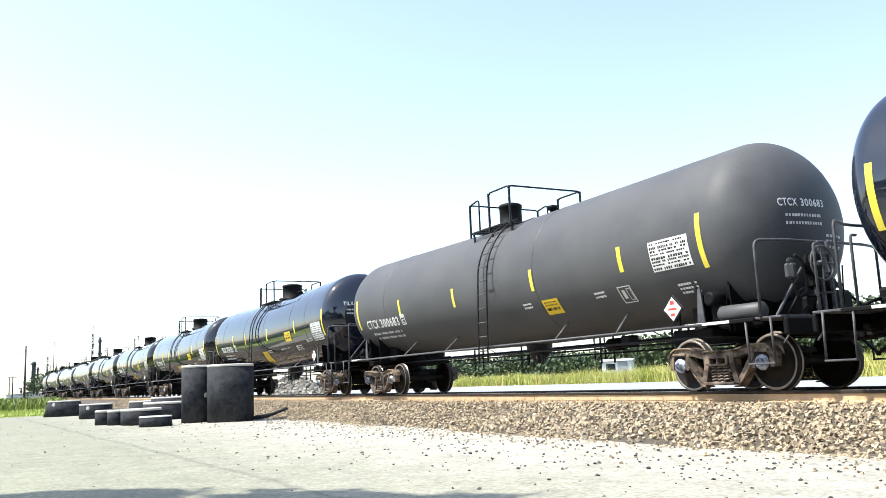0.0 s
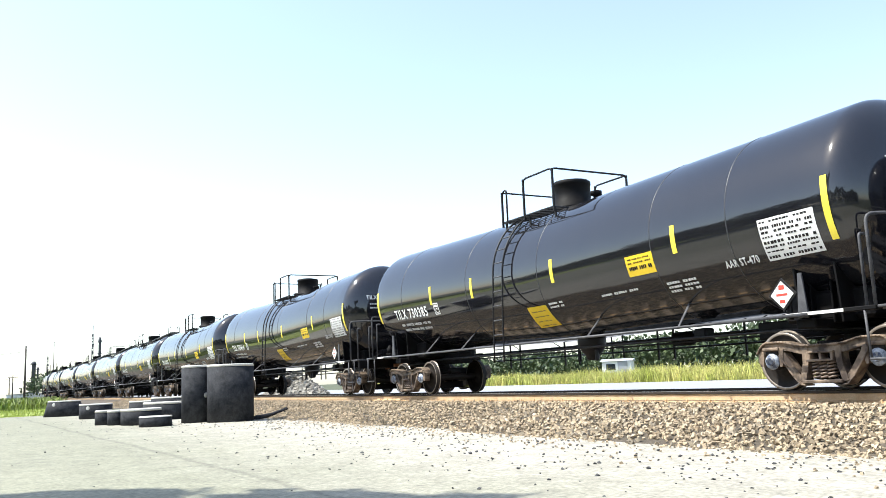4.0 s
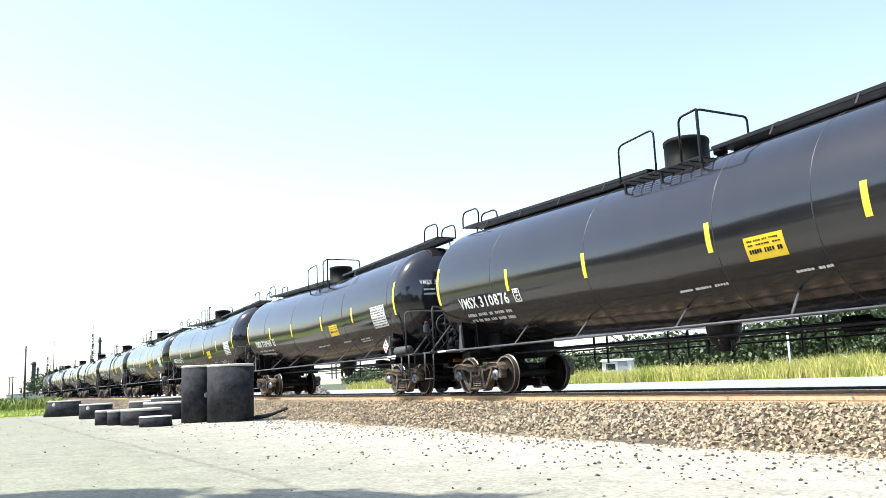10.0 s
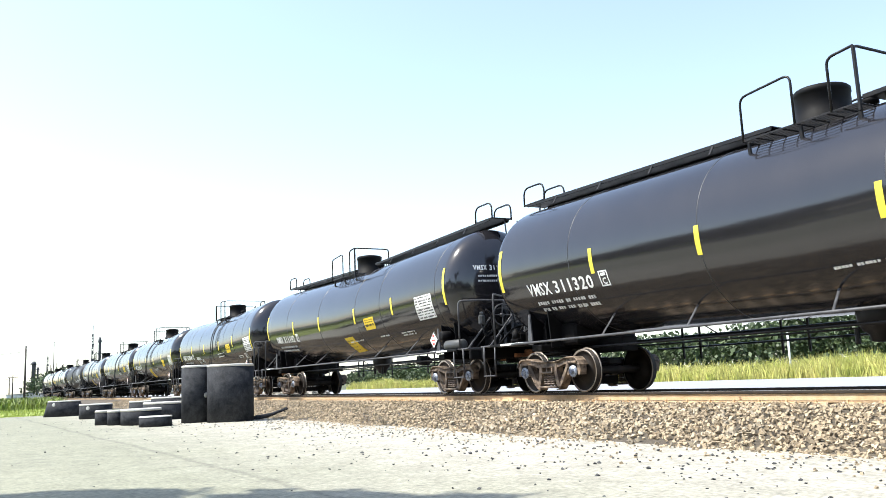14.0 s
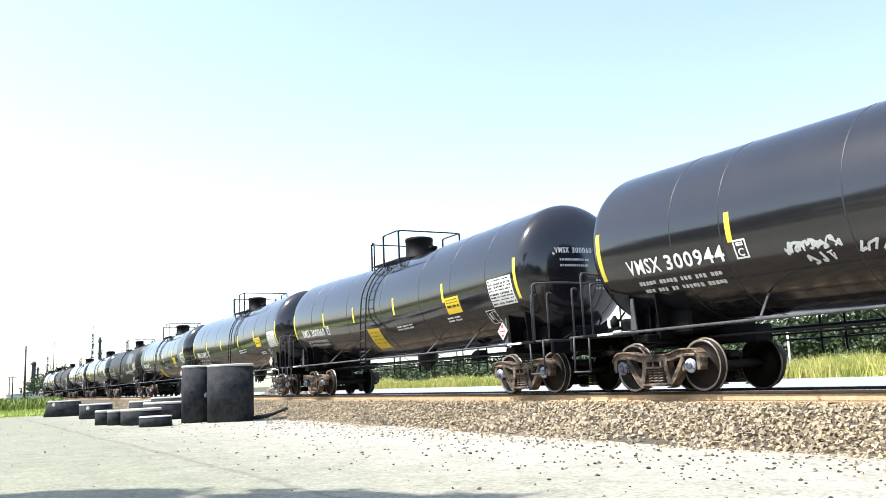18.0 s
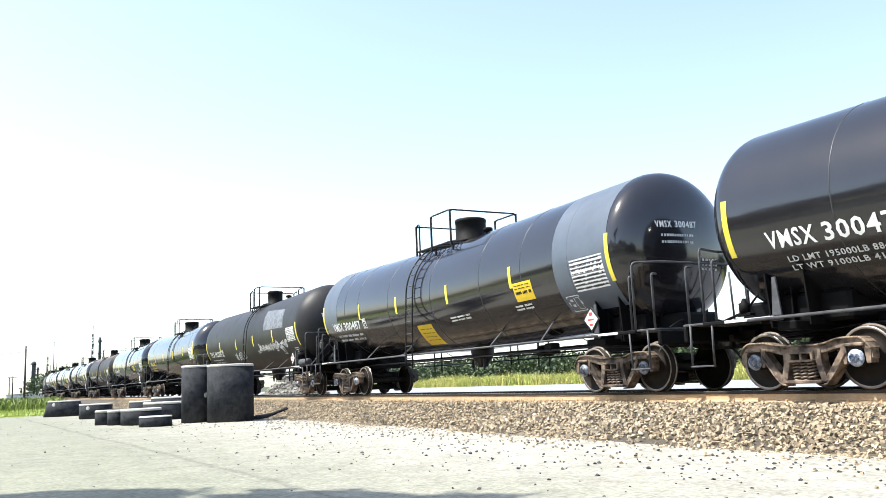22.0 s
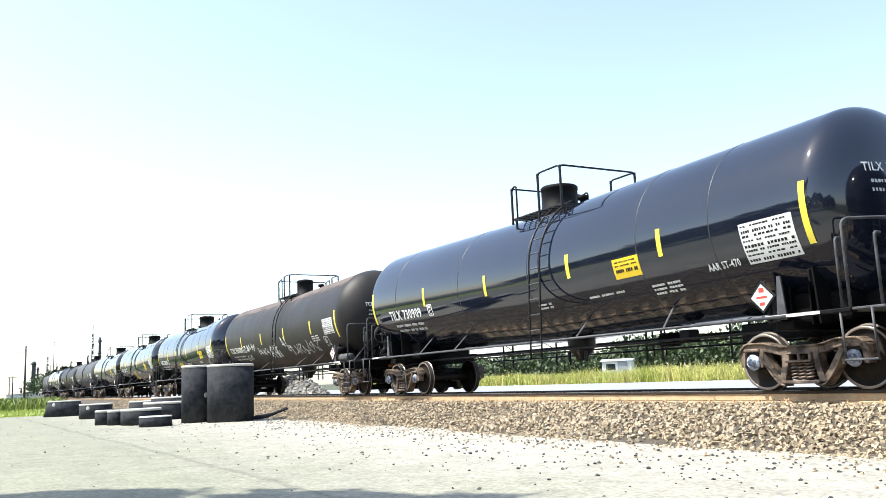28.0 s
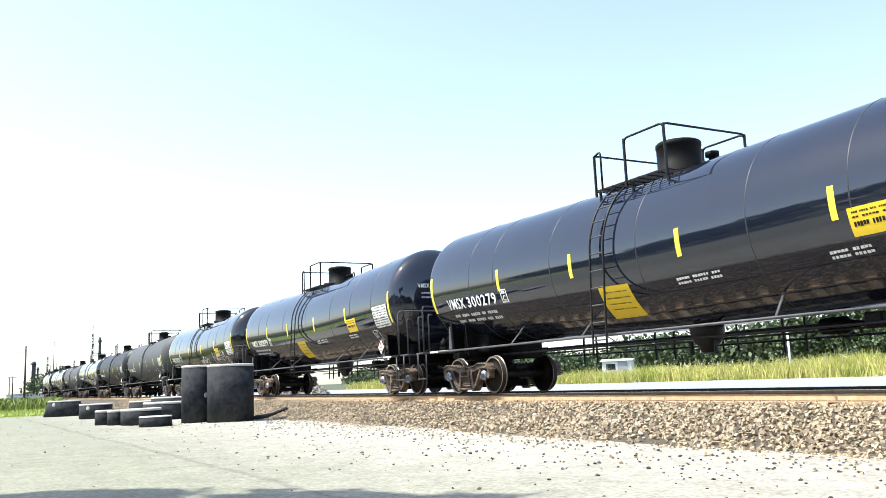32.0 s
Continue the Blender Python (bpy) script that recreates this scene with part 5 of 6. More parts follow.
# ---------- grass, crop and trees ----------
def blades(name, places, heights, width, lean, mat):
    """Bent blades of grass: two quads each."""
    n = len(places)
    a = rng.uniform(0, 6.283, n)
    d = np.stack([np.cos(a), np.sin(a), np.zeros(n)], 1) * (width * rng.uniform(0.6, 1.4, n))[:, None]
    b = rng.uniform(0, 6.283, n)
    bend = np.stack([np.cos(b), np.sin(b), np.zeros(n)], 1) * (heights * lean * rng.uniform(0.2, 1.0, n))[:, None]
    up = np.zeros((n, 3))
    up[:, 2] = heights
    v = np.stack([places - d, places + d, places + d * 0.8 + up * 0.55 + bend * 0.35, places - d * 0.8 + up * 0.55 + bend * 0.35, places + d * 0.15 + up + bend, places - d * 0.15 + up + bend], 1)
    f = np.array([(0, 1, 2, 3), (3, 2, 4, 5)])[None] + (np.arange(n) * 6)[:, None, None]
    return raw_mesh(name, v.reshape(-1, 3), f.reshape(-1, 4), mat)


n_ = 70000
gy = 38.4 + rng.gamma(1.2, 3.5, n_)
gx = rng.uniform(-125, -14, n_)
clump = np.array([noise.noise((x * 0.12, y * 0.2, 0.0)) for x, y in zip(gx, gy)])
gh = np.clip(0.92 + 0.75 * clump + rng.normal(0, 0.24, n_) + np.clip((gx + 60) / 60, -0.4, 0.6) * 0.35, 0.25, 2.0)
tagged(new("tall_grass", blades("tall_grass", np.stack([gx, gy, np.full(n_, GROUND - 0.08)], 1), gh, 0.022, 0.6, GRASS)), "tall yellow-green grass beyond the gravel road", "grass", kind="stuff")
n_ = 16000
cx = -70 - rng.gamma(1.2, 9, n_)
cy = rng.uniform(-40, -6.5, n_)
tagged(new("crop", blades("crop", np.stack([cx, cy, np.full(n_, GROUND - 0.08)], 1), rng.uniform(0.5, 1.05, n_), 0.06, 0.9, CROP)), "dense green field crop beyond the yard", "crop", kind="stuff")
n_ = 14000
tagged(new("verge_grass", blades("verge_grass", np.stack([rng.uniform(-71, -46.5, n_), rng.uniform(-30, -6.6, n_), np.full(n_, GROUND - 0.04)], 1), rng.uniform(0.05, 0.14, n_), 0.02, 0.6, MOWN)), "short mown grass blades", "grass", kind="stuff")


def tree(x, y, height, spread, label, leaves=1400, seed=3, base=GROUND - 0.06, leaf=0.22, crown_from=0.3, trunk_r=None, lobes=()):
    r = np.random.default_rng(seed)
    ob = new("tree")
    ob.location = (x, y, base)
    tr = trunk_r or height * 0.022
    part("trunk", Geo().tube([(0, 0, 0), (0.02 * height, 0, height * 0.3), (0, 0.03 * height, height * 0.6), (0.01 * height, 0.02 * height, height * 0.85)], [tr, tr * 0.8, tr * 0.5, tr * 0.15], 9), BARK, ob)
    centres = []
    for e in lobes:
        e = Vector(e)
        part("limb", Geo().tube([(0, 0.01 * height, e.z * 0.6), e * 0.5 + Vector((0, 0, e.z * 0.4)), e], [tr * 0.4, tr * 0.25, tr * 0.08], 6), BARK, ob)
        centres.append(e)
    for i in range(0 if lobes else 9):
        a, z = r.uniform(0, 6.283), height * r.uniform(max(crown_from, 0.25), 0.8)
        e = Vector((math.cos(a) * spread * r.uniform(0.4, 0.85), math.sin(a) * spread * r.uniform(0.4, 0.85), z + height * r.uniform(0.05, 0.2)))
        part("limb", Geo().tube([(0, 0.01 * height, z * 0.8), e * 0.5 + Vector((0, 0, z * 0.45)), e], [tr * 0.4, tr * 0.25, tr * 0.08], 6), BARK, ob)
        centres.append(e)
    if not lobes:
        centres.append(Vector((0, 0, height * 0.85)))
    c = np.array(centres)[r.integers(0, len(centres), leaves)]
    p = c + r.normal(0, 1, (leaves, 3)) * np.array((spread * 0.24, spread * 0.24, height * (0.03 if lobes else 0.10)))
    p[:, 2] = np.clip(p[:, 2], height * crown_from, height)
    d1 = r.normal(0, 1, (leaves, 3))
    d1 /= np.linalg.norm(d1, axis=1)[:, None]
    d2 = np.cross(d1, r.normal(0, 1, (leaves, 3)))
    d2 /= np.linalg.norm(d2, axis=1)[:, None]
    s = (leaf * r.uniform(0.6, 1.4, leaves))[:, None]
    v = np.stack([p - d1 * s, p + d2 * s * 0.6, p + d1 * s, p - d2 * s * 0.6], 1)
    f = np.array([(0, 1, 2, 3)])[None] + (np.arange(leaves) * 4)[:, None, None]
    cr = new("crown", raw_mesh("crown", v.reshape(-1, 3), f.reshape(-1, 4), LEAF))
    cr.parent = ob
    return tagged(ob, label, "tree", group="trees round the yard")


def at(px_dir, dist):
    """A ground place in a horizontal direction from the eye."""
    d = Vector((px_dir[0], px_dir[1], 0)).normalized()
    return EYE.x + d.x * dist, EYE.y + d.y * dist


r3 = random.Random(5)
for i in range(26):
    a = -128 + i * 6.6 + r3.uniform(-2, 2)
    tree(a, 118 + r3.uniform(-10, 14) + max(0, -a - 60) * 0.25, r3.uniform(5.5, 8.5), r3.uniform(3.5, 5.0), "far leafy green tree beyond the grass", 1300, 20 + i, leaf=0.36, crown_from=0.05)
for i, (dx, dy, h) in enumerate(((0.0, 0.0, 9.5), (6, 3, 8.5), (-7, 5, 7.5))):
    tree(-8 + dx, 84 + dy, h, 4.2, "tall leafy green tree beyond the road", 2000, 60 + i, leaf=0.34, crown_from=0.05)
for i in range(5):
    x, y = at((-0.9965, 0.056 + 0.011 * i), 290 + 12 * i)
    tree(x, y, 10.5 - abs(i - 2) * 1.5, 5.5, "distant dark green tree behind the train", 1100, 80 + i, leaf=0.5, crown_from=0.05)
YARD_TREE = (-9.6, -17.6)
LOBES = []
for sx, sy, hh in ((-9.10, -11.75, 9.2), (-8.80, -11.20, 8.8), (-8.38, -10.85, 9.6), (-7.15, -9.75, 9.8), (-6.75, -9.50, 10.2), (-5.95, -8.85, 10.6), (-8.6, -12.2, 10.2), (-7.6, -11.4, 10.6), (-6.8, -10.6, 10.4), (-7.8, -12.6, 11.2), (-6.2, -9.9, 10.8)):
    LOBES.append((sx + SUN_TRAVEL.x / SUN_TRAVEL.z * hh - YARD_TREE[0], sy + SUN_TRAVEL.y / SUN_TRAVEL.z * hh - YARD_TREE[1], hh))
tree(*YARD_TREE, 12.0, 0.85, "leafy yard tree beside the pale yard", 17000, 7, leaf=0.12, crown_from=0.45, lobes=LOBES)


# a continuous belt of far woods
n_ = 62000
wx = rng.uniform(-420, 20, n_)
wy = 118 + rng.uniform(0, 22, n_) + np.clip(-wx - 120, 0, 300) * 0.12
top_ = 5.8 + np.clip((wx + 170) / 60, 0, 1) * 4.4 + 1.6 * np.sin(wx * 0.11) + 1.1 * np.sin(wx * 0.31 + 1) + 0.7 * np.sin(wx * 0.83)
wz = GROUND + top_ * np.sqrt(rng.uniform(0, 1, n_))
wp = np.stack([wx, wy, wz], 1)
w1 = rng.normal(0, 1, (n_, 3))
w1 /= np.linalg.norm(w1, axis=1)[:, None]
w2 = np.cross(w1, rng.normal(0, 1, (n_, 3)))
w2 /= np.linalg.norm(w2, axis=1)[:, None]
ws_ = rng.uniform(0.3, 0.75, n_)[:, None]
wv = np.stack([wp - w1 * ws_, wp + w2 * ws_ * 0.7, wp + w1 * ws_, wp - w2 * ws_ * 0.7], 1)
wf = np.array([(0, 1, 2, 3)])[None] + (np.arange(n_) * 4)[:, None, None]
tagged(new("far_woods", raw_mesh("far_woods", wv.reshape(-1, 3), wf.reshape(-1, 4), LEAF)), "dark green belt of far trees and shrubs", "woods", kind="stuff")


# a hedgerow of trees beyond the yard, on the camera's side, that the glossy tanks mirror
n_ = 26000
hf = rng.uniform(0, 1, n_) ** 1.5
bend_ = np.clip((hf - 0.25) / 0.75, 0, 1)
hx_ = np.where(hf < 0.25, 45 - 74 * hf / 0.25, -29 - 130 * bend_) + rng.normal(0, 2.0, n_)
hy_ = np.where(hf < 0.25, -29.0, -29 - 70 * bend_) + rng.normal(0, 1.6, n_)
htop = 8.3 + 1.2 * np.sin(hx_ * 0.23) + 0.8 * np.sin(hx_ * 0.61 + 1)
hp = np.stack([hx_, hy_, GROUND + htop * np.sqrt(rng.uniform(0, 1, n_))], 1)
h1 = rng.normal(0, 1, (n_, 3))
h1 /= np.linalg.norm(h1, axis=1)[:, None]
h2 = np.cross(h1, rng.normal(0, 1, (n_, 3)))
h2 /= np.linalg.norm(h2, axis=1)[:, None]
hs_ = rng.uniform(0.25, 0.6, n_)[:, None]
hv = np.stack([hp - h1 * hs_, hp + h2 * hs_ * 0.7, hp + h1 * hs_, hp - h2 * hs_ * 0.7], 1)
tagged(new("hedgerow", raw_mesh("hedgerow", hv.reshape(-1, 3), (np.array([(0, 1, 2, 3)])[None] + (np.arange(n_) * 4)[:, None, None]).reshape(-1, 4), LEAF)), "dark green row of trees beyond the yard", "woods", kind="stuff")


# ---------- poles, masts and far buildings ----------
def utility_pole(x, y, h, label, arm=True):
    ob = new("utility_pole")
    ob.location = (x, y, GROUND - 0.06)
    part("pole", Geo().tube([(0, 0, 0), (0, 0, h)], [0.19, 0.12], 10), WOOD_POLE, ob)
    if arm:
        part("crossarm", Geo().box((0, 0, h - 0.6), (0.12, 2.4, 0.12), 0.01), WOOD_POLE, ob)
        for yy in (-1.1, 1.1):
            part("insulator", Geo().lathe([(0, 0.03), (0.06, 0.07), (0.12, 0.05), (0.16, 0.0)], 10, (0, yy, h - 0.54)), GLASS, ob)
    return tagged(ob, label, "utility pole")


def lattice_mast(x, y, h, w, label):
    ob = new("lattice_mast")
    ob.location = (x, y, GROUND - 0.06)
    legs = [(w / 2 * math.cos(a), w / 2 * math.sin(a)) for a in (0.3, 2.4, 4.5)]
    for lx, ly in legs:
        part("leg", Geo().tube([(lx, ly, 0), (lx * 0.5, ly * 0.5, h)], 0.10, 5), TOWER, ob)
    n = int(h / (w * 1.1))
    for i in range(n):
        g = Geo()
        za, zb = h * i / n, h * (i + 1) / n
        for j in range(3):
            a, b = legs[j], legs[(j + 1) % 3]
            fa, fb = 1 - 0.5 * i / n, 1 - 0.5 * (i + 1) / n
            g.tube([(a[0] * fa, a[1] * fa, za), (b[0] * fb, b[1] * fb, zb)], 0.06, 4)
        part("bracing", g, TOWER, ob)
    for zf_, wf_ in ((0.30, 0.7), (0.45, 0.55), (0.58, 0.7), (0.70, 0.45), (0.82, 0.5)):
        part("equipment", Geo().box((0.15, 0, h * zf_), (wf_, wf_ * 1.3, h * 0.05), 0.05), TOWER, ob)
    part("antenna", Geo().tube([(0, 0, h - 1), (0, 0, h + h * 0.14)], 0.13, 6), TOWER, ob)
    return tagged(ob, label, "radio mast")


def stack(x, y, h, r, label):
    ob = new("process_column")
    ob.location = (x, y, GROUND - 0.06)
    part("column", Geo().lathe([(0, r), (h * 0.9, r * 0.9), (h * 0.92, r * 1.1), (h * 0.95, r * 1.1), (h, r * 0.7)], 16), TOWER, ob)
    for f in (0.5, 0.72, 0.92):
        part("platform_ring", Geo().lathe([(h * f, r * 1.0), (h * f, r * 1.8), (h * f + 0.15, r * 1.8), (h * f + 0.15, r * 1.0)], 16, close=True), TOWER, ob)
    return tagged(ob, label, "plant column")


x, y = at((-0.9993, 0.0370), 150)
tall_pole = utility_pole(x, y, 9.1, "bare wooden utility pole beside the track", arm=False)
x, y = at((-0.9997, 0.0256), 260)
utility_pole(x, y, 7.1, "distant wooden utility pole with a crossarm")
x, y = at((-0.9997, 0.0225), 330)
utility_pole(x, y, 8.0, "thin far pole with a crossarm beyond the crop")
x, y = at((-0.9947, 0.1027), 320)
lattice_mast(x, y, 22.0, 1.0, "tall slim lattice mast behind the train")
x, y = at((-0.9939, 0.1099), 320)
stack(x, y, 20.8, 0.5, "slender steel plant column behind the train")
x, y = at((-0.9983, 0.0584), 330)
lattice_mast(x, y, 14.6, 0.9, "short lattice mast among far trees")
x, y = at((-0.9979, 0.0642), 330)
utility_pole(x, y, 20.0, "tall thin far pole", arm=False)
x, y = at((-0.9990, 0.0451), 330)
stack(x, y, 13.3, 0.75, "stout steel plant column beyond the crop")
x, y = at((-0.9988, 0.0491), 330)
stack(x, y, 11.2, 0.35, "slim plant column among trees")
x, y = at((-0.9981, 0.0610), 330)
utility_pole(x, y, 12.0, "thin far pole among trees", arm=False)
x, y = at((-0.9977, 0.0674), 330)
utility_pole(x, y, 15.4, "thin far pole behind the train", arm=False)
wire = new("power_line")
x0, y0 = at((-0.9993, 0.0370), 150)
part("cable", Geo().tube([(x0 + 55 * f, y0 - 34 * f, 7.6 - 7.5 * f * (1 - f) + 0.4 * f) for f in np.linspace(0, 1, 17)], 0.03, 4), WOOD_POLE, wire)
tagged(wire, "thin slack power cable tied to the wooden pole", "cable")


def shed(x, y, w, d, h, turn, label, roof=0.5):
    ob = new("shed")
    ob.location, ob.rotation_euler = (x, y, GROUND - 0.06), (0, 0, radians(turn))
    part("body", Geo().box((0, 0, h / 2), (w, d, h), 0.03), PALE_WALL, ob)
    part("roof", Geo().add([(-w / 2 - 0.2, -d / 2 - 0.2, h), (w / 2 + 0.2, -d / 2 - 0.2, h), (w / 2 + 0.2, d / 2 + 0.2, h), (-w / 2 - 0.2, d / 2 + 0.2, h), (-w / 2 - 0.2, 0, h + roof), (w / 2 + 0.2, 0, h + roof)], [(0, 1, 5, 4), (2, 3, 4, 5), (0, 4, 3), (1, 2, 5), (0, 3, 2, 1)]), ROOF, ob)
    part("door", Geo().box((w * 0.2, -d / 2 - 0.02, 1.05), (1.0, 0.06, 2.1), 0.01), ROOF, ob)
    wd = part("window", Geo().box((-w * 0.2, -d / 2 - 0.02, 1.5), (1.1, 0.06, 0.8), 0.01), PALE_WALL, ob)
    part("pane", Geo().box((-w * 0.2, -d / 2 - 0.055, 1.5), (0.95, 0.02, 0.65), 0.005), GLASS, wd)
    return tagged(ob, label, "shed")


shed(-68.2, 46, 3.0, 2.3, 2.1, 42, "small white site shed behind the tall grass", 0.25)
x, y = at((-0.9988, 0.045), 300)
shed(x, y, 8.0, 15.0, 1.9, 0, "low pale building far beyond the crop", 0.4)
post = new("marker_post")
post.location = (-42.8, 41, GROUND - 0.06)
part("shaft", Geo().tube([(0, 0, 0), (0, 0, 3.3)], [0.09, 0.07], 10), PALE_WALL, post)
part("cap", Geo().lathe([(3.3, 0.10), (3.36, 0.10), (3.4, 0.0)], 10), PALE_WALL, post)
tagged(post, "white marker post in the tall grass", "post")
# ---------- the train ----------
GREY_ENDS = [("primer_patch", rect(-7.66, -6.45, 78, -19), PATCH_GREY, "grey primer patch"), ("primer_patch", rect(5.9, 7.66, 78, -48), PATCH_GREY, "grey primer patch")]
CONSIST = [
    # place of its middle at the start, type, paint, mark, options
    (0.85, "V", GLOSS_BLUE, "VMSX 300112", {}),
    (-17.25, "O", MATT_GREY, "CTCX 300683", {}),
    (-35.57, "A", GLOSS_BLUE, "TILX 731021", {}),
    (-53.80, "A", GLOSS, "TILX 730385", {}),
    (-72.12, "A", GLOSS, "TILX 730414", {}),
    (-90.38, "A", GLOSS, "TILX 730375", {}),
    (-108.80, "W", SATIN, "VMSX 310876", {}),
    (-126.99, "W", SATIN, "VMSX 310968", {}),
    (-145.30, "W", SATIN, "VMSX 311320", {}),
    (-163.50, "W2", SATIN, "VMSX 311102", dict(extra=dict(diag=((0.35, -30.0), (1.05, -30.0), (1.30, -55.0), (0.55, -55.5))))),
    (-181.66, "V2", SATIN, "VMSX 300944", dict(extra=dict(diag=(), tags=((-3.46, -2.62, -20, -27, 3, DULL_WHITE), (-3.40, -2.70, -21, -26, 14, DULL_WHITE), (-3.15, -2.75, -28, -35, 15, DULL_WHITE), (-2.35, -2.0, -24, -33, 4, DULL_WHITE))))),
    (-199.93, "V", SATIN, "VMSX 300060", dict(extra=dict(small=("LD LMT 195500LB 88700KG", "LT WT 90500LB 41050KG")))),
    (-217.76, "V4", SATIN, "VMSX 300472", dict(extra=dict(diag=(), small=("LD LMT 195000LB 88450KG", "LT WT 91000LB 41300KG")))),
    (-236.00, "V", SATIN, "VMSX 300487", dict(extra=dict(diag=((-0.86, -30.0), (0.0, -29.6), (-0.05, -58.0), (-1.0, -58.5)), patches=GREY_ENDS))),
    (-254.11, "O2", MATT_BLACK, "TILX 192755", dict(extra=dict(no_yellow=True, patches=[("overpaint_patch", ((2.85, 38), (5.62, 29), (5.80, 0), (3.15, 3)), PATCH_DARK, "faded grey overpaint patch")], tags=((-2.07, -1.0, -22, -40, 11, WHITE), (-2.0, -1.05, -24, -36, 16, WHITE), (2.2, 5.5, -20, -30, 17, DULL_WHITE), (-0.9, -0.1, -24, -40, 12, DULL_WHITE), (2.1, 5.8, -18, -32, 13, DULL_WHITE))))),
    (-272.40, "N", SATIN, "NATX 302836", dict(ink=YELLOW_TEXT)),
    (-290.62, "A2", GLOSS_BLUE, "TILX 730909", dict(extra=dict(diag=()))),
    (-308.95, "O3", RUSTY, "TCBX 195091", dict(extra=dict(no_yellow=True, rust=True, tags=((-3.9, -2.7, -14, -27, 21, WHITE), (-0.7, 0.4, -22, -44, 27, WHITE), (-2.3, -0.9, -24, -36, 22, WHITE), (-0.7, 0.4, -20, -46, 23, WHITE), (1.18, 1.75, -12, -28, 24, WHITE), (1.73, 4.8, -28, -46, 25, DULL_WHITE), (-4.5, -3.7, -34, -45, 26, DULL_WHITE))))),
    (-327.10, "V3", GLOSS_BLUE, "VMSX 300279", {}),
    (-345.20, "V", GLOSS_BLUE, "VMSX 300079", {}),
    (-363.35, "V", GLOSS, "VMSX 300154", dict(extra=dict(diag=(), tags=((0.8, 2.6, -18, -40, 31, DULL_WHITE), (3.6, 5.6, -16, -40, 32, DULL_WHITE))))),
    (-381.45, "O2", MATT_GREY, "TILX 192710", dict(plain=True, extra=dict(no_yellow=True))),
    (-399.55, "O3", MATT_BLACK, "TILX 192733", dict(plain=True)),
    (-417.65, "A", GLOSS_BLUE, "TILX 730512", dict(plain=True)),
    (-435.85, "O2", MATT_GREY, "TILX 192760", dict(plain=True)),
    (-453.95, "V", GLOSS, "VMSX 300201", dict(plain=True)),
    (-472.05, "V2", GLOSS, "VMSX 300215", dict(plain=True)),
    (-490.15, "A", GLOSS, "TILX 730600", dict(plain=True)),
    (-508.35, "A", GLOSS, "TILX 730610", dict(plain=True)),
    (-526.55, "O", MATT_BLACK, "TILX 192777", dict(plain=True)),
    (-544.65, "V", GLOSS, "VMSX 300333", dict(plain=True)),
]
LABELS = {"A": "black tank car with a side ladder and top platform", "V": "black tank car with a side ladder and round valve housing", "W": "black tank car with a walkway along its top", "O": "older flat-black tank car with rounded heads", "N": "black tank car with yellow stencilled marks"}
TRAIN = []
for i, (s, kind, paint, mark, opt) in enumerate(CONSIST):
    car = build_car(kind, paint, mark, seed=100 + i, **opt)
    lab = LABELS[kind[0]]
    if paint is MATT_GREY:
        lab = "weathered grey-black tank car with rounded heads"
    if paint is RUSTY:
        lab = "rust-stained tank car with rounded heads and white graffiti"
    if mark.endswith("192755"):
        lab = "flat-black tank car with graffiti and a faded overpaint patch"
    if mark.endswith("300487"):
        lab = "black tank car with grey primer patches at both ends"
    tagged(car, lab, "tank car", group="tank cars of the train")
    TRAIN.append((s, car))

# bright rims and treads on the shared wheelset mesh
for poly in CACHE["wheelset"].polygons:
    vs_ = [CACHE["wheelset"].vertices[v].co for v in poly.vertices]
    if abs(poly.normal.y) > 0.6 and all(math.hypot(v.x, v.z) > 0.40 for v in vs_):
        poly.material_index = 1
# painted faces of the bearing caps
for sg in (-1, 1):
    for sx in (-0.889, 0.889):
        me_ = CACHE["cap", sg, sx]
        for poly in me_.polygons:
            if abs(poly.normal.y) > 0.3 or abs(poly.center.y) > 1.1:
                poly.material_index = 1 if abs(poly.center.y) < 1.12 else 2

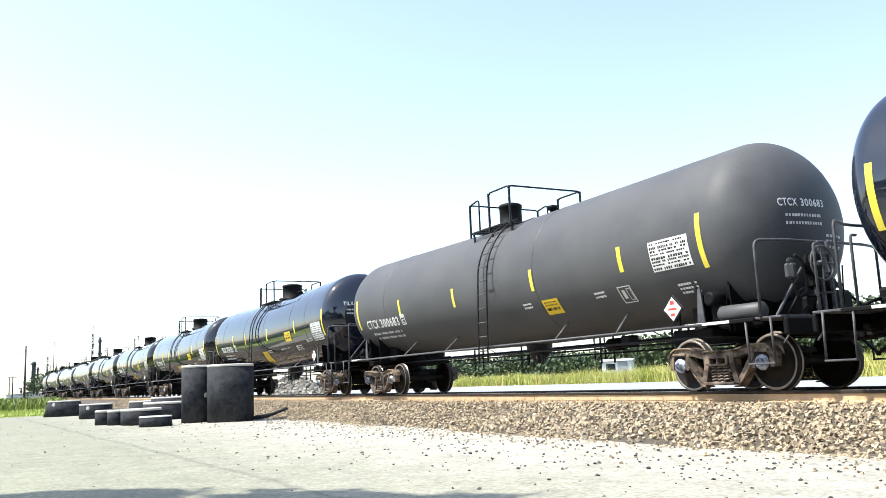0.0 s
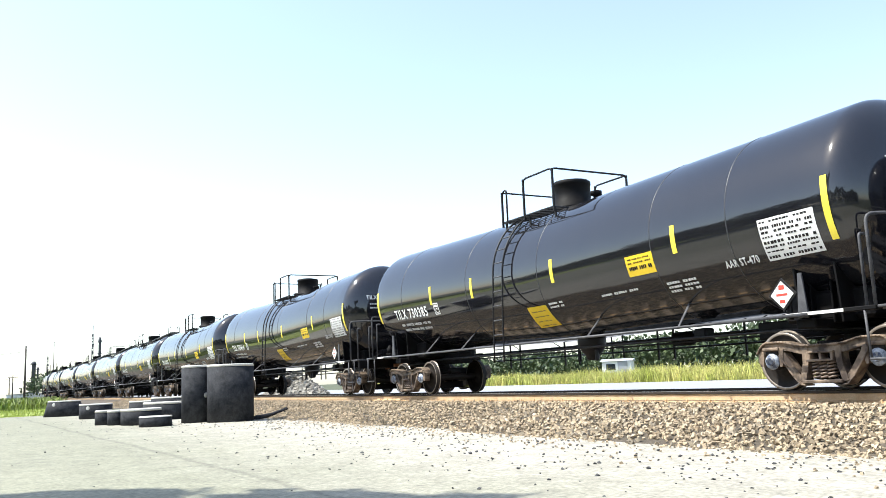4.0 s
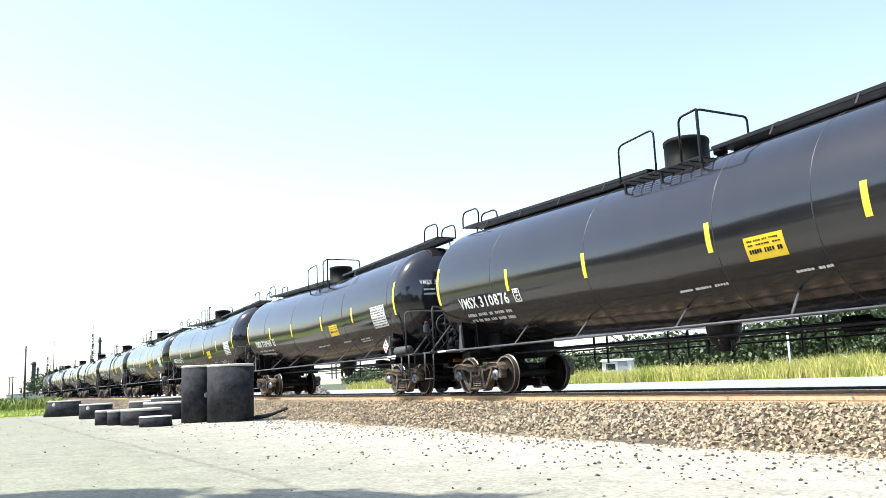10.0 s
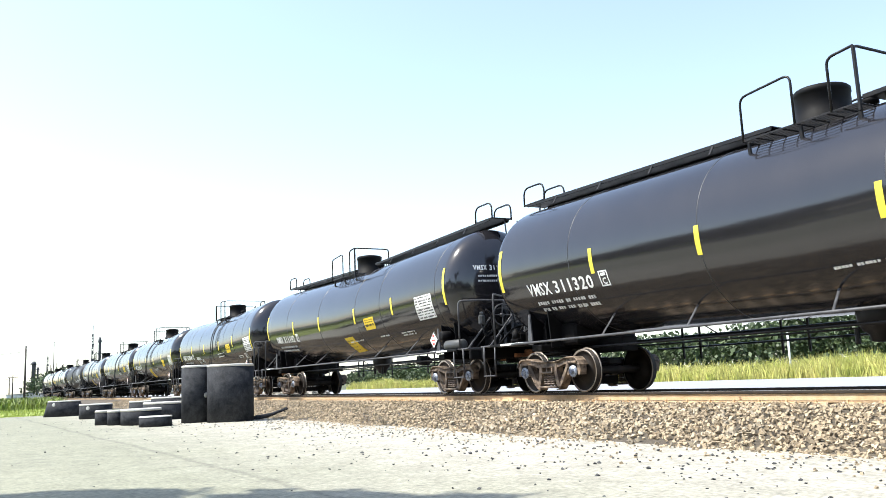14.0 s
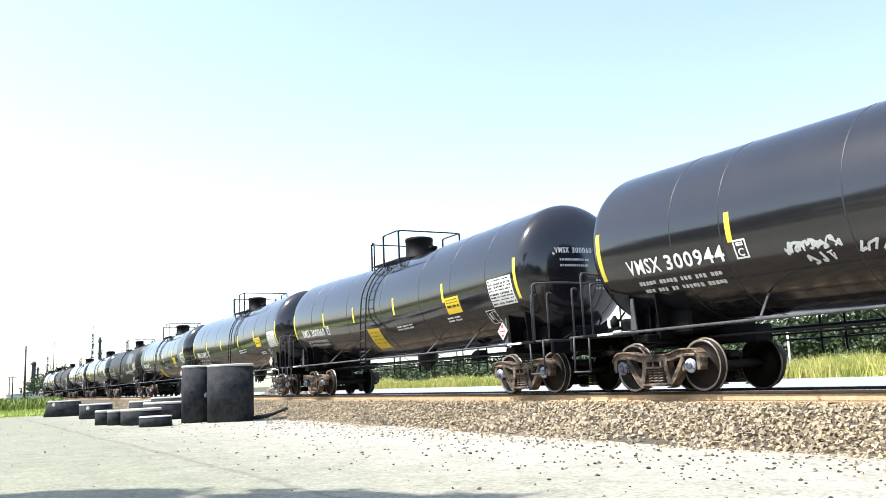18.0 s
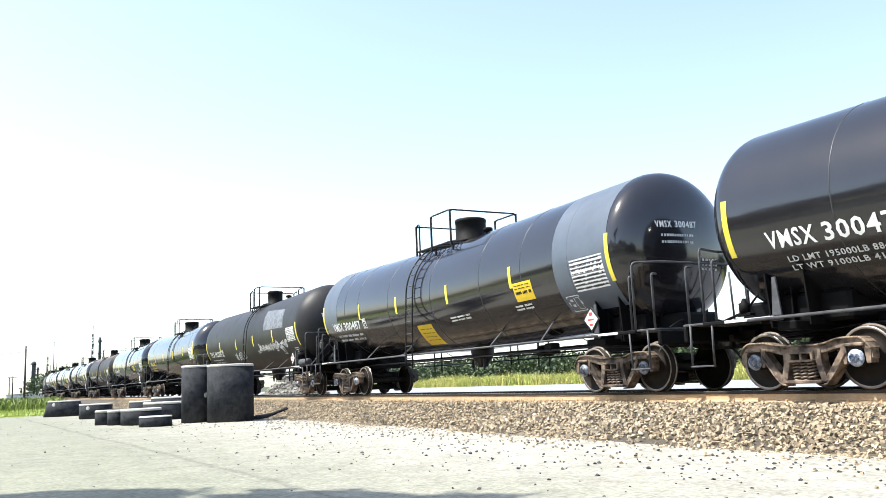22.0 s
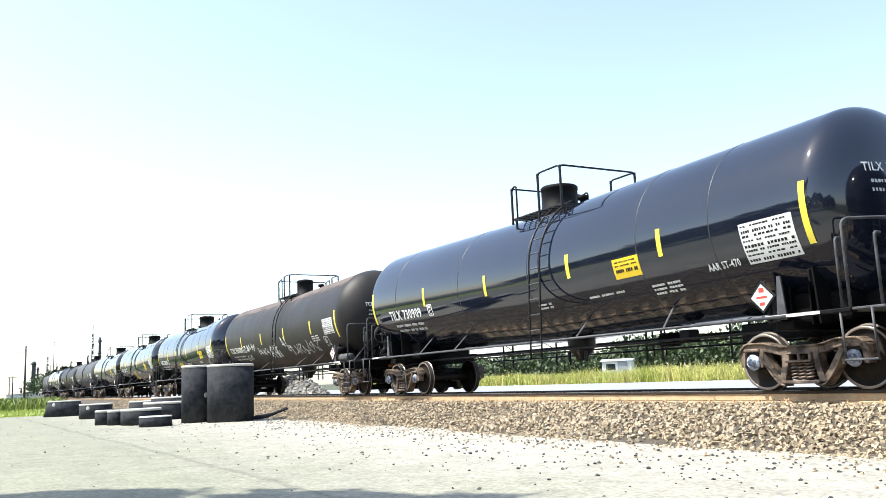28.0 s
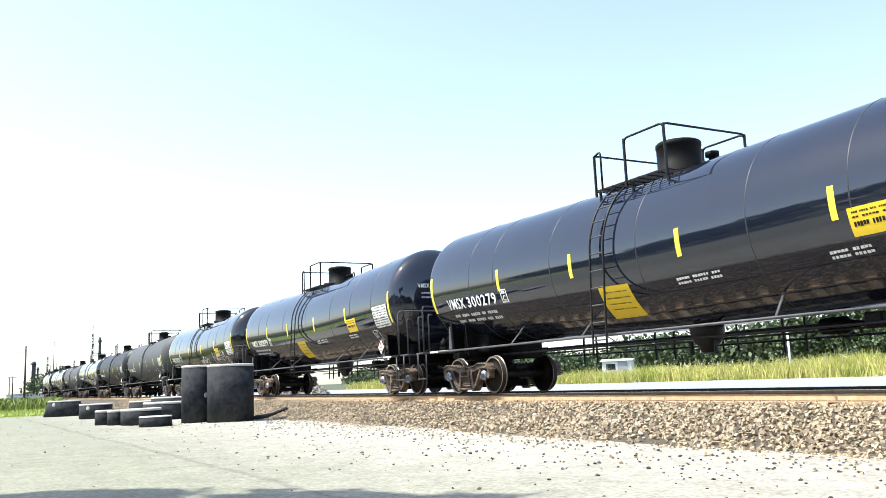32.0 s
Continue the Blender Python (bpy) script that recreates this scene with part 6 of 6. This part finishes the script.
# ---------- crossties ----------
track = tagged(new("track"), "single railway track on timber ties", "railway track", kind="structure")
tie_mesh = Geo().box((0, 0, 0), (0.23, 2.6, 0.18), 0.015).mesh("tie", TIE)
plate_mesh = Geo().box((0, 0, 0), (0.20, 0.34, 0.022), 0.006).box((0.07, 0.13, 0.03), (0.03, 0.03, 0.05), 0.005).box((-0.07, -0.13, 0.03), (0.03, 0.03, 0.05), 0.005).mesh("tie_plate", RAIL_SIDE)
rt = random.Random(9)
rest = Geo()
for i in range(640):
    s = 8 - i * 0.53
    x, y, h = on_track(s)
    if i < 150:
        o = new("tie", tie_mesh)
        o.parent = track
        o.matrix_local = pose(x + rt.uniform(-0.02, 0.02), y + rt.uniform(-0.03, 0.03), -0.285, 0, 0, h + rt.uniform(-1, 1))
        for sd in (-0.752, 0.752):
            o2 = new("tie_plate", plate_mesh)
            o2.parent = track
            o2.matrix_local = pose(x, y + sd, -0.190, 0, 0, h)
    else:
        rest.box((x, y, -0.285), (0.23, 2.6, 0.18), 0.015, Euler((0, 0, radians(h))).to_matrix())
far_ties = part("far_ties", rest, TIE, track)
tagged(far_ties, "rows of timber ties far along the track", kind="stuff")

# ---------- what moves ----------
RUN = [(0, 0), (1, 9.62), (2, 19.26), (3, 28.91), (4, 38.58), (5.5, 53.4), (7, 68.15), (8, 77.88), (9, 87.63), (10, 97.41), (11, 107.22), (12, 117.05), (13, 126.89), (14.5, 142.05), (16, 157.21), (17, 167.01), (18, 176.79), (19, 186.57), (20, 196.38), (21, 206.23), (22, 216.07), (23, 225.86), (24, 235.65), (25, 245.47), (26, 255.31), (27.5, 270.1), (29, 284.92), (30, 294.84), (31, 304.73), (32, 315.30)]


def run(t):
    """Metres that the train has run by t seconds."""
    return float(np.interp(t, [a for a, _ in RUN], [b for _, b in RUN]))


def motions():
    for s, car in TRAIN:
        rows = []
        for t, d in RUN:
            x, y, h = on_track(s + d)
            rows.append((t, pose(x, y, 0, 0, 0, h)))
        walk(car, rows)
    # every wheel rolls without slipping on a tread of 0.457 m radius
    times = [i / 15 for i in range(481)]
    turns = [math.degrees(run(t) / 0.457) for t in times]
    for ws in WHEELSETS:
        x, y, z = ws.location
        walk(ws, [(t, pose(x, y, z, 0, a, 0)) for t, a in zip(times, turns)])


motions()
